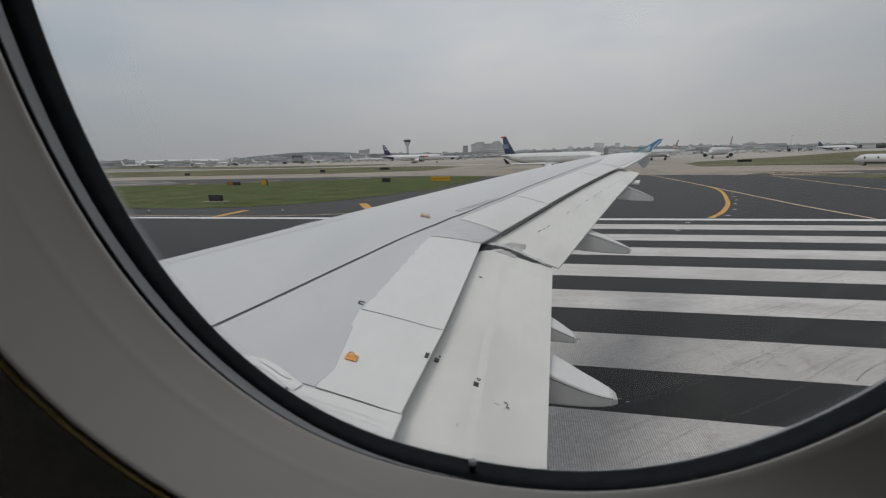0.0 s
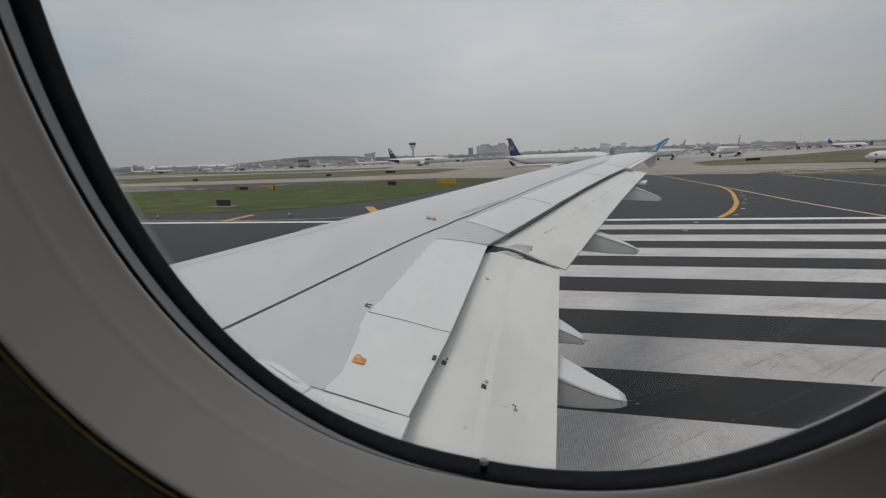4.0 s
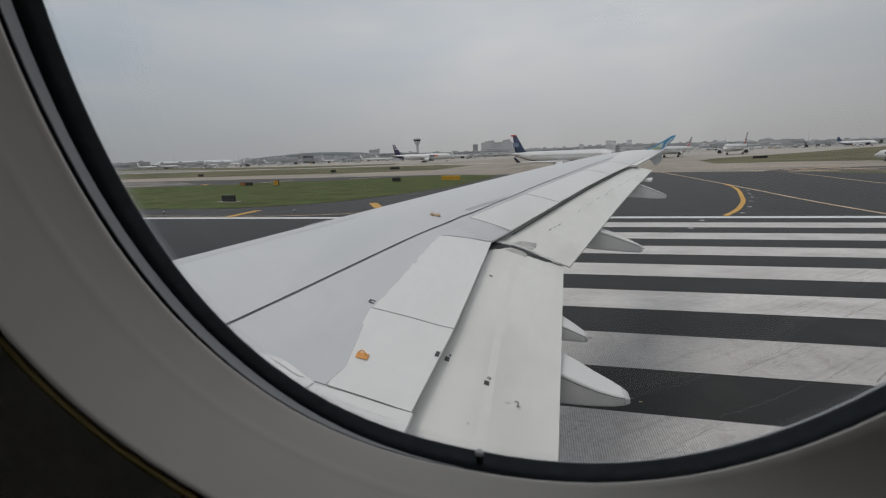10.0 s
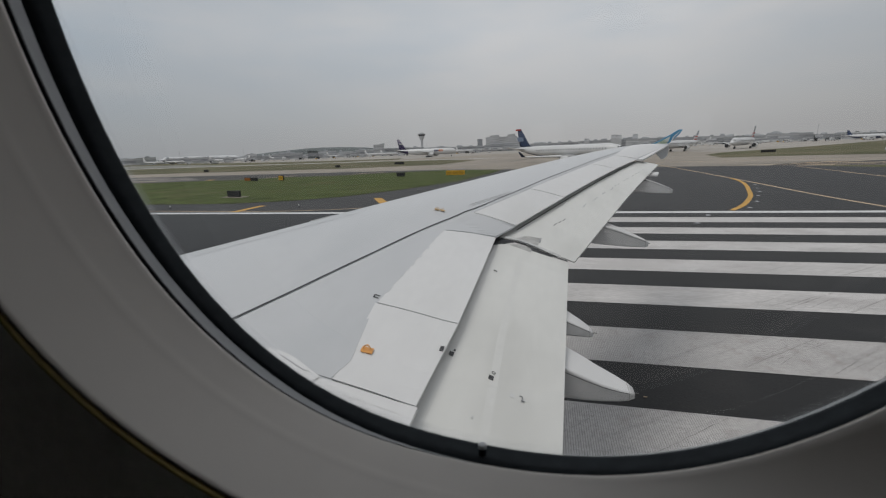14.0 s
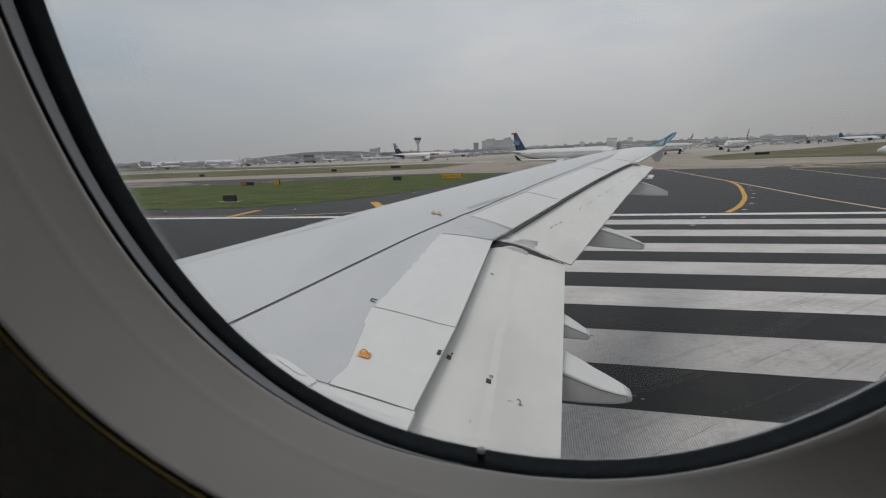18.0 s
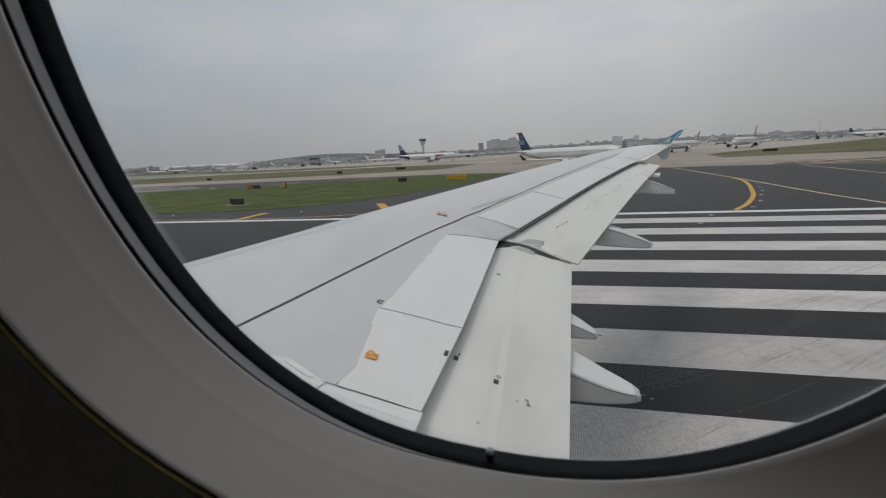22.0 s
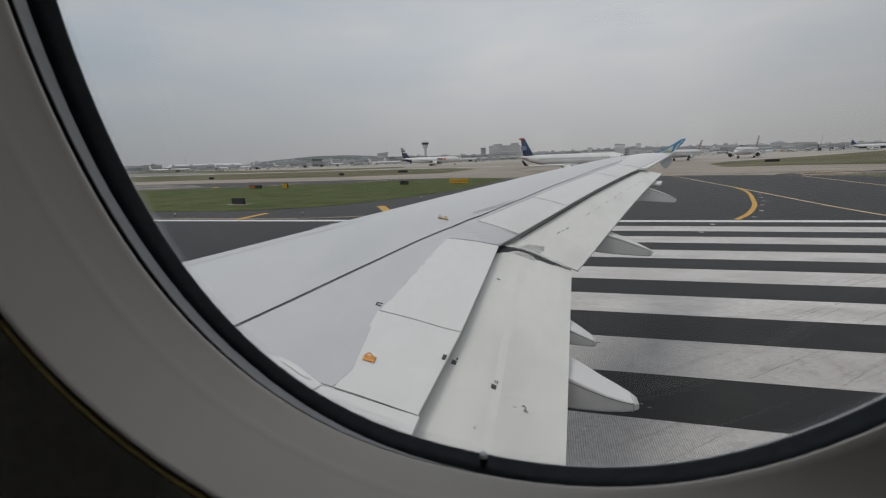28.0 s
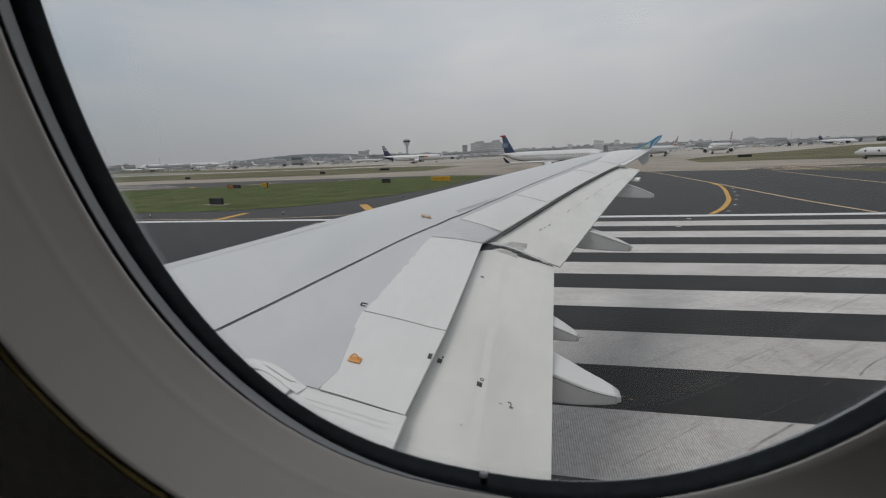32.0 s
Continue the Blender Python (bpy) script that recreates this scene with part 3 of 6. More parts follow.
def mouth(y, grow=0.0):
    return flare(aft_blend(oval(MOUTH, y, grow), oval(MOUTH_AFT, y, grow), 250, 290), 0.12)


def mix(p, q, f):
    return tuple(i + (j - i) * f for i, j in zip(p, q))


def seen(shape, y0, y, grow=0.0):
    """An outline at depth y0 carried along the lines of sight to depth y."""
    return oval(shape, y, grow, y / y0)


def ring_part(name, rings, material, parent, label=""):
    bm = bmesh.new()
    loft(bm, rings)
    return part(name, fixed(bm), material, parent, label, smooth=True)


window = thing("window_1", "oval aircraft cabin window with black gasket and grey reveal", "window", kind="structure")
# the black gasket widens over the grey band along the sill and the aft side
gasket_edge = aft_blend(seen(GASKET, 0.0990, 0.1064), seen(BAND, 0.0970, 0.0990, 0.0001), 244, 292)
band_out = seen(BAND, 0.0970, 0.0981, -0.0004)
for i in range(len(gasket_edge)):  # wider too up the forward side
    w = 360 * i / len(gasket_edge)
    gasket_edge[i] = mix(gasket_edge[i], band_out[i], 0.32 * min(1, max(0, (w - 70) / 40)) * min(1, max(0, (244 - w) / 24)))
ring_part("gasket", [seen(GLASS, 0.1012, 0.1265, 0.010), seen(GLASS, 0.1012, 0.116, 0.004), seen(GLASS, 0.1012, 0.1120), seen(GLASS, 0.1012, 0.1108, 0.0007),
                     seen(mix(GLASS, GASKET, 0.5), 0.1000, 0.1084, 0.0004), gasket_edge, [(x, y + 0.0002, z - 0.0004) for x, y, z in gasket_edge]], M_GASKET, window, "black rubber window gasket")
ring_part("inner_band", [[mix(p, q, f) for p, q in zip(gasket_edge, band_out)] for f in (0, 0.25, 0.5, 0.75, 1)], M_BAND, window, "dark grey plastic inner band")
LIP = (BAND[0] - 0.0010, BAND[1] + 0.0003, BAND[2], BAND[3], BAND[4])  # the reveal sits a little off the band
SILL = (BAND[0] - 0.0004, BAND[1] + 0.0010, BAND[2], BAND[3], BAND[4])  # and rises over it along the sill


def lip(y, grow, k):
    return aft_blend(oval(LIP, y, grow, k), oval(SILL, y, grow, k), 226, 250)


# black ring stands in for the shade in the gap behind the reveal
ring_part("shadow_gap", [seen(BAND, 0.0970, 0.0983, -0.0008), lip(0.0986, 0.0030, 1.0165)], M_GASKET, window, "narrow black ring painted for the shaded gap behind the reveal")
# the reveal: a rounded lip, then a shallow funnel with one faint ridge
BEAD = 0.0016
steps = [lip(0.0955 + BEAD * math.sin(radians(w)), BEAD * (1 - math.cos(radians(w))), 0.996) for w in (88, 66, 48, 34, 22, 10)]
for k in range(29):
    f = k / 28
    q = f ** 0.8 + 0.03 * math.sin(math.pi * f)
    ridge = 0.00012 * math.exp(-((f - 0.36) / 0.03) ** 2)
    fwd = oval(mix(LIP, MOUTH, q), 0.0955 - 0.0312 * f, -ridge, 0.996 + 0.004 * f)
    sill = oval(mix(SILL, MOUTH, q), 0.0955 - 0.0312 * f, -ridge, 0.996 + 0.004 * f)
    aft_side = oval(mix(SILL, MOUTH_AFT, q), 0.0955 - 0.0312 * f, -ridge, 0.996 + 0.004 * f)
    steps.append(flare(aft_blend(aft_blend(fwd, sill, 226, 250), aft_side, 250, 290), 0.12 * f))
ring_part("reveal", [lip(0.0990, 0.0030, 1.0165)] + steps + [mouth(0.0641, 0.0006), mouth(0.0680, 0.0009)], M_TRIM, window, "warm grey moulded plastic reveal")
# gold colour stands in for the highlight on the wall panel's edge
ring_part("edge_strip", [mouth(0.0690, 0.0017), mouth(0.0639, 0.0012), mouth(0.0633, 0.0014), mouth(0.0633, 0.0020), mouth(0.0650, 0.0022)], M_EDGE, window, "thin gold strip painted for the wall panel's edge highlight")
# a pale strip painted for the refracted glint, only low at the aft side
rim_out, rim_in = seen(GLASS, 0.1012, 0.1118, 0.0002), []
for p in rim_out:
    dx, dz = p[0], p[2] - H - 0.12
    k = max(0.0, (0.72 * dx - 0.70 * dz) / math.hypot(dx, dz)) ** 5
    rim_in.append((p[0] - 0.0001 * k * dx / math.hypot(dx, dz), p[1] + 0.0013 * k + 0.0001, p[2] - 0.0001 * k * dz / math.hypot(dx, dz)))
ring_part("pane_edge", [rim_out, rim_in], M_GLINT, window, "pale strip painted for the glint at the pane's edge")
bm = bmesh.new()
bm.faces.new([bm.verts.new(p) for p in seen(GLASS, 0.1012, 0.1180, 0.003)])
pane = part("pane", fixed(bm), M_PANE, window, "clear acrylic window pane")
pane.visible_shadow = False
# thin translucent rings imitate the soft haze inside the gasket
rim = seen(GLASS, 0.1012, 0.1119)
cuts = [[(x * (1 - k), y + 40 * k * 0.0016, H + 0.1361 + (z - H - 0.1361) * (1 - 0.9 * k)) for x, y, z in rim] for k in (0, 0.004, 0.008, 0.012)]
for k, amount in enumerate((0.20, 0.12, 0.06)):
    ring_part("pane_rim", cuts[k:k + 2], veil_material(amount), window, "faint veil painted for the haze along the pane's edge")
# the small breather pin low in the gasket
bm = bmesh.new()
pin_at = Vector((-0.0164, 0.1066, H - 0.0854))


def pin_ring(h, r):
    return [(pin_at.x + r * math.cos(2 * math.pi * i / 18), pin_at.y + r * math.sin(2 * math.pi * i / 18), pin_at.z + h) for i in range(18)]


loft(bm, [pin_ring(-0.0007, 0.00125), pin_ring(0.0001, 0.00125), pin_ring(0.0004, 0.0010), pin_ring(0.0005, 0.0006)], True, (True, True))
pin_ob = part("breather_pin", fixed(bm), M_PIN, window, "small white plastic pin")
# black colour on the stem imitates the shade under the white cap
bm = bmesh.new()
loft(bm, [pin_ring(-0.0030, 0.0012), pin_ring(-0.0007, 0.0011)], True, (True, True))
part("pin_stem", fixed(bm), M_GASKET, pin_ob, "pin stem coloured dark for its shaded side")


def plate_with_hole(name, hole, x0, x1, z0, z1, y, material, label, category):
    """A wall panel in an upright plane with an oval hole."""
    bm = bmesh.new()
    mx, mz = MOUTH[0], MOUTH[1]
    outer = []
    for (hx, hy, hz) in hole:
        dx, dz = hx - mx, hz - H - mz
        k = min((x1 - mx) / dx if dx > 1e-9 else 1e9, (x0 - mx) / dx if dx < -1e-9 else 1e9, (z1 - H - mz) / dz if dz > 1e-9 else 1e9, (z0 - H - mz) / dz if dz < -1e-9 else 1e9)
        outer.append((mx + dx * k, y, H + mz + dz * k))
    loft(bm, [hole, outer])
    return tagged(part(name, fixed(bm), material), label, category, kind="structure")


PORTS = (-1.2, -0.6, 0.0, 0.6, 1.2)
BAYS = [(x, 1, 0) for x in (-1.34, -1.06, -0.74, -0.46, -0.14, 0.14, 0.46, 0.74, 1.06, 1.34)]


def barrel(name, radius, stations, material, label, category, bay, z_floor=None):
    """A lengthwise shell round the cabin with a bay left out for the window: stations are (x, scale, lift)."""
    angles = [-90, -75, -60, -45, -30, -18, bay[0], bay[1], 26, 36, 50, 64, 78, 90, 110, 130, 150, 173, 185, 210, 230, 250]
    bm = bmesh.new()
    grid = [[bm.verts.new((x, -1.838 + radius * k * math.cos(radians(a)), 4.477 + lift + radius * k * math.sin(radians(a)))) for a in angles] for x, k, lift in stations]
    for i in range(len(stations) - 1):
        for j in range(len(angles)):
            k = (j + 1) % len(angles)
            mid = (stations[i][0] + stations[i + 1][0]) / 2
            if j == 6 and abs(mid) < bay[2]:
                continue
            if angles[j] == 173 and abs(mid) < 1.5 and stations[i + 1][0] - stations[i][0] < 0.281 and any(abs(mid - c) < 0.01 for c in PORTS):
                continue  # unseen far-side window openings, added to let light onto the near wall
            bm.faces.new((grid[i][j], grid[i][k], grid[i + 1][k], grid[i + 1][j]))
    bm.faces.new(grid[0])
    bm.faces.new(grid[-1])
    return tagged(part(name, fixed(bm), material, smooth=True), label, category, kind="structure")


plate_with_hole("wall_side", mouth(0.0640, 0.0021), -0.5, 0.5, H - 0.32, H + 0.56, 0.0640, M_WALL, "cabin side wall panel round the window", "wall")
barrel("wall_lining", 1.90, [(-1.6, 1, 0)] + BAYS[:3] + [(-0.5, 1, 0)] + BAYS[3:7] + [(0.5, 1, 0)] + BAYS[7:] + [(1.6, 1, 0)], M_CABIN, "curved cabin wall and ceiling lining", "wall", (-9.6, 17.0, 0.5))
bm = bmesh.new()
bm.faces.new([bm.verts.new(p) for p in ((-1.6, -3.3, 3.42), (1.6, -3.3, 3.42), (1.6, -0.36, 3.42), (-1.6, -0.36, 3.42))])
tagged(part("floor", bm, M_CABIN), "plain cabin floor", "floor", kind="structure")
plate_with_hole("fuselage_frame", seen(GLASS, 0.1012, 0.1265, 0.010), -0.30, 0.30, H - 0.22, H + 0.56, 0.1265, M_SKIN, "white outer skin round the window", "fuselage")
barrel("fuselage_skin", 1.98, [(-17.6, 0.03, -0.5), (-17.2, 0.25, -0.45), (-16.2, 0.55, -0.3), (-14.6, 0.82, -0.12), (-12.4, 1, 0), (-8, 1, 0), (-4, 1, 0), (-1.5, 1, 0)] + BAYS[:4] + [(-0.30, 1, 0)] + BAYS[4:6] + [(0.30, 1, 0)] + BAYS[6:] + [(1.5, 1, 0), (4, 1, 0), (8, 1, 0),
                               (11, 0.86, 0.22), (15, 0.5, 0.75), (18.6, 0.2, 1.15), (19.4, 0.06, 1.2)], M_SKIN, "white painted fuselage of the airliner round the cabin", "fuselage", (-6.4, 16.4, 0.30))


# ---- the wing ----
def z_te(y):
    return 2.95 + 0.1 * y + 0.1 * math.exp(-((y - 8.5) / 3.5) ** 2)


def z_le(y):
    return -0.000278 * y ** 3 + 0.003729 * y ** 2 + 0.085449 * y + 3.266409


def x_le(y):
    return -5.38 + 0.58 * y


def x_te(y):
    return -0.66 + 0.033 * (y - 1.9) if y < 4.85 else -0.36 + 0.43 * (y - 5.27)


def wing_top(x, y):
    a, b = x_le(y), x_te(y)
    s = min(1, max(0, (x - a) / (b - a)))
    g = 1 - 0.25 * ((0.3 - s) / 0.3) ** 2 if s < 0.3 else 1 - ((s - 0.3) / 0.7) ** 2
    return z_te(y) + (z_le(y) - z_te(y)) / 0.75 * g


def flap_top(x, y):
    d = x - x_te(y)
    return z_te(y) - 0.075 - 0.33 * max(d, 0) - 0.05 * max(d, 0) ** 2 - (0.18 * d * d if d < 0 else 0)


wing = thing("airliner_wing", "white and blue-grey airliner wing with lowered flaps", "wing", pose(0, 0, 0))
bm = bmesh.new()
SPAN = [-0.3, 0.4, 1.0, 1.6, 1.9, 2.4, 3, 3.6, 4.2, 4.84, 4.86, 5.5, 6.2, 7, 8, 9, 10, 11, 12, 13, 14, 14.6, 15.02]
CH = [0, 0.012, 0.03, 0.06, 0.1, 0.16, 0.22, 0.3, 0.4, 0.5, 0.6, 0.7, 0.8, 0.9, 1.0]
rings = []
for y in SPAN:
    a, b = x_le(y), x_te(y)
    c = b - a
    top = [(a + c * s, y, wing_top(a + c * s, y)) for s in CH]
    zn = wing_top(a, y)
    t = 0.10 * c
    nose = [(a - 0.004 * c, y, zn - 0.012 * c), (a - 0.004 * c, y, zn - 0.035 * c), (a + 0.01 * c, y, zn - 0.06 * c)]
    under = [(a + c * s, y, z_te(y) - t * (0.35 + 0.65 * math.sin(math.pi * min(1, s * 0.9 + 0.08)))) for s in (0.85, 0.6, 0.4, 0.2, 0.07)]
    rings.append(top + [(b, y, z_te(y) - 0.010)] + under + nose[::-1])
loft(bm, rings, True, (True, True))
part("wing_skin", fixed(bm), M_WING, wing, "blue-grey painted wing skin", smooth=False)
for poly in wing.children[0].data.polygons:
    poly.use_smooth = True


def patch(name, corners, top, lift, thick, material, parent, nu=8, nv=5, label=""):
    """A thin panel between four plan corners, lying on a curved surface."""
    (x0, y0), (x1, y1), (x2, y2), (x3, y3) = corners
    bm = bmesh.new()
    rows_ = []
    for i in range(nu + 1):
        u = i / nu
        row = []
        for j in range(nv + 1):
            v = j / nv
            x = (x0 * (1 - u) + x1 * u) * (1 - v) + (x3 * (1 - u) + x2 * u) * v
            y = (y0 * (1 - u) + y1 * u) * (1 - v) + (y3 * (1 - u) + y2 * u) * v
            row.append(bm.verts.new((x, y, top(x, y) + lift)))
        rows_.append(row)
    for i in range(nu):
        for j in range(nv):
            bm.faces.new((rows_[i][j], rows_[i + 1][j], rows_[i + 1][j + 1], rows_[i][j + 1]))
    rim = [r[0] for r in rows_] + rows_[-1][1:] + [r[-1] for r in rows_[-2::-1]] + rows_[0][-2:0:-1]
    low = [bm.verts.new(v.co - Vector((0, 0, thick))) for v in rim]
    for i in range(len(rim)):
        j = (i + 1) % len(rim)
        bm.faces.new((rim[i], low[i], low[j], rim[j]))
    return part(name, fixed(bm), material, parent, label)


def strip(name, path, width, top, lift, material, parent, label=""):
    """A narrow seam or seal along a plan path on a curved surface."""
    bm = bmesh.new()
    rows_ = []
    fine_ = []
    for (a, b) in zip(path, path[1:]):
        for i in range(6):
            fine_.append((a[0] + (b[0] - a[0]) * i / 6, a[1] + (b[1] - a[1]) * i / 6))
    fine_.append(path[-1])
    for i, (x, y) in enumerate(fine_):
        a, b = fine_[max(0, i - 1)], fine_[min(len(fine_) - 1, i + 1)]
        d = Vector((b[0] - a[0], b[1] - a[1])).normalized()
        pair = [(x + k * d.y * width / 2, y - k * d.x * width / 2) for k in (-1, 1)]
        rows_.append([bm.verts.new((px_, py_, top(px_, py_) + lift)) for px_, py_ in pair])
    for a, b in zip(rows_, rows_[1:]):
        bm.faces.new((a[0], a[1], b[1], b[0]))
    return part(name, fixed(bm), material, parent, label)


# spoilers and white panels along the trailing edge
patch("spoiler", [(-1.12, 1.870), (-1.20, 2.708), (-0.60, 2.79), (-0.655, 1.888)], wing_top, 0.007, 0.010, M_WHITE, wing, label="white spoiler panel")
patch("spoiler", [(-1.19, 2.722), (-1.09, 4.42), (-0.55, 4.80), (-0.60, 2.802)], wing_top, 0.007, 0.010, M_WHITE, wing, label="white spoiler panel")
OUTS = [(5.17, 5.27), (6.59, 6.76), (9.05, 9.38), (10.45, 11.0)]


def fore(y):
    return -0.86 + 0.452 * (y - 5.17)


for (f0, t0), (f1, t1) in zip(OUTS, OUTS[1:]):
    patch("spoiler", [(fore(f0) , f0 + 0.012), (fore(f1), f1 - 0.012), (x_te(t1) + 0.012, t1 - 0.012), (x_te(t0) + 0.012, t0 + 0.012)], wing_top, 0.010, 0.012, M_WHITE, wing, label="white spoiler panel")
patch("wing_panel", [(fore(10.47), 10.48), (2.72, 14.1), (x_te(14.3), 14.3), (x_te(11.02), 11.05)], wing_top, 0.006, 0.01, M_WHITE, wing, label="white outer wing panel")
patch("wing_panel", [(-1.07, 4.46), (-0.83, 5.10), (-0.375, 5.22), (-0.555, 4.84)], wing_top, 0.006, 0.02, M_WING, wing)
# aileron behind the outer wing
patch("aileron", [(x_te(11.05) - 0.02, 11.05), (x_te(15.0) - 0.02, 15.0), (x_te(15.0) + 0.02, 15.0), (x_te(11.1) + 0.13, 11.1)], lambda x, y: z_te(y) - 0.06 * (x - x_te(y)), 0.0, 0.04, M_WHITE, wing, label="white aileron")
# fixed root panel and fillet
patch("root_panel", [(-1.40, 0.6), (-1.22, 1.846), (-0.64, 1.880), (-0.66, 0.6)], wing_top, 0.012, 0.02, M_WHITE, wing, label="white riveted root panel")
patch("root_fillet", [(-4.6, 0.5), (-1.41, 1.905), (-1.25, 1.845), (-1.4, 0.5)], wing_top, 0.014, 0.05, M_WHITE, wing, label="white root fillet")
FILLET = [(-1.62, 1.915), (-1.548, 1.938), (-1.497, 1.943), (-1.444, 1.939), (-1.40, 1.926), (-1.356, 1.910), (-1.31, 1.890), (-1.264, 1.871), (-1.203, 1.850)]
strip("fillet_edge", [(x + 0.01, y - 0.032) for x, y in FILLET], 0.07, wing_top, 0.018, M_WHITE, wing, "white wavy edge of the root fillet")
strip("fillet_seam", [(-1.46, 1.912), (-1.439, 1.905), (-1.375, 1.885), (-1.322, 1.864), (-1.27, 1.853), (-1.250, 1.862)], 0.0035, wing_top, 0.020, M_SEALGREY, wing)
patch("slat_end", [(-2.75, 4.47), (-2.60, 4.73), (-2.57, 4.72), (-2.72, 4.45)], wing_top, 0.010, 0.02, M_JET, wing, 3, 2, "bright end of a slat")
strip("panel_seam", [(-1.22, 1.857), (-0.65, 1.884)], 0.006, wing_top, 0.0145, M_SEAL, wing)
strip("panel_seam", [(-1.20, 2.715), (-0.60, 2.796)], 0.005, wing_top, 0.0080, M_SEALGREY, wing)
SPAR = [(-2.0, 2.0), (-1.94, 2.14), (-1.81, 2.55), (-1.64, 3.12), (-1.51, 3.55), (-1.35, 4.09), (-1.25, 4.40), (-1.17, 4.64), (-1.11, 4.81), (-1.04, 4.96), (-0.97, 5.13), (-0.87, 5.32), (-0.77, 5.54)]
SPAR_OUT = [(-0.77, 5.54), (-0.62, 5.88), (-0.45, 6.25), (-0.26, 6.68), (-0.05, 7.17), (0.46, 8.28)]
strip("spar_seal", SPAR, 0.017, wing_top, 0.004, M_SEAL, wing, "dark rubber seal along the spar")
strip("spar_seal", SPAR_OUT, 0.014, wing_top, 0.004, M_SEALGREY, wing, "grey seal along the outer spar")
strip("spar_seal", [(0.46, 8.28), (1.01, 9.52), (1.55, 10.7), (2.75, 13.26)], 0.016, wing_top, 0.004, M_WEAR, wing, "grey seal along the outer spar")
# dark strip imitates the shade under the spoilers' trailing edge
strip("slot_seal", [(x_te(y) - 0.016, y) for y in (5.35, 6.5, 8.0, 9.5, 11.0)], 0.022, flap_top, 0.004, M_SEAL, wing, "dark strip painted for the shade in the flap slot")
strip("slat_seam", [(x_le(y) + 0.47 + 0.024 * y, y) for y in (2.5, 3.2, 3.9, 4.6)], 0.012, wing_top, 0.004, M_FAINT, wing)
strip("spoiler_hinge", [(fore(y) - 0.02, y) for y in (5.2, 6.5, 8.0, 9.5, 10.4)], 0.008, wing_top, 0.006, M_FAINT, wing)
# rivets of the root panel
bm = bmesh.new()
for i in range(34):
    for row in (0, 1):
        x, y = -1.15 + 0.0145 * i, 1.775 + 0.0006 * i - 0.035 * row
        bmesh.ops.create_circle(bm, cap_ends=True, segments=6, radius=0.0028, matrix=Matrix.Translation((x, y, wing_top(x, y) + 0.0152)))
part("rivet_row", fixed(bm), M_BARE, wing, kind="stuff")

# flaps
patch("inboard_flap", [(-0.95, 0.5), (-0.80, 4.90), (0.285, 4.985), (0.03, 0.5)], flap_top, 0, 0.05, M_FLAP, wing, 14, 14, "ivory inboard flap lowered behind the wing")
patch("outboard_flap", [(-0.62, 5.02), (1.95, 11.2), (2.74, 11.60), (0.36, 5.08)], flap_top, 0, 0.018, M_FLAP, wing, 16, 12, "ivory outboard flap lowered behind the wing")
# black strip deepens the slit between the flaps with painted shade
strip("flap_end_seal", [(-0.536, 4.90), (-0.473, 4.945), (-0.40, 4.985), (-0.324, 5.008), (-0.235, 5.016), (-0.147, 5.010), (-0.04, 4.993), (0.072, 4.985), (0.17, 4.99), (0.275, 5.005)], 0.026, flap_top, 0.012, M_SIGNBLACK, wing, "black strip painted for the shade between the flaps")
strip("flap_end_lip", [(-0.50, 5.0), (-0.40, 5.045), (-0.305, 5.066), (-0.21, 5.072), (-0.126, 5.068), (-0.03, 5.054), (0.072, 5.045), (0.20, 5.035)], 0.055, flap_top, 0.02, M_RUBBED, wing, "bare metal lip of the flap end")
strip("flap_end_groove", [(-0.33, 5.036), (-0.22, 5.045), (-0.126, 5.040), (0.0, 5.022)], 0.012, flap_top, 0.021, M_SEALGREY, wing)
# two black patches paint the shade of the gap at the kink
patch("flap_gap", [(-0.60, 4.74), (-0.575, 5.035), (-0.47, 5.02), (-0.43, 4.90)], flap_top, 0.012, 0.004, M_SIGNBLACK, wing, 3, 3, "black patch painted for the shaded gap at the wing kink")
patch("flap_gap", [(-0.46, 4.88), (-0.47, 4.96), (-0.32, 5.02), (-0.36, 4.97)], flap_top, 0.0125, 0.004, M_SIGNBLACK, wing, 3, 3, "black patch painted for the shaded gap at the wing kink")
patch("stained_plate", [(-0.343, 5.105), (-0.215, 5.265), (-0.035, 5.33), (-0.085, 5.11)], flap_top, 0.005, 0.006, M_STAIN, wing, 3, 3, "stained metal plate")
patch("plate_edge", [(-0.065, 5.22), (-0.055, 5.335), (-0.03, 5.335), (-0.045, 5.21)], flap_top, 0.0065, 0.006, M_WEAR, wing, 2, 2)
patch("stained_plate", [(-0.40, 4.90), (-0.30, 4.985), (-0.146, 4.985), (-0.145, 4.90)], flap_top, 0.005, 0.006, M_STAIN, wing, 3, 3, "stained metal plate")
strip("flap_seam", [(-0.305, 0.6), (-0.30, 2.2), (-0.305, 3.0), (-0.255, 4.80)], 0.055, flap_top, 0.0012, M_SEAM, wing)


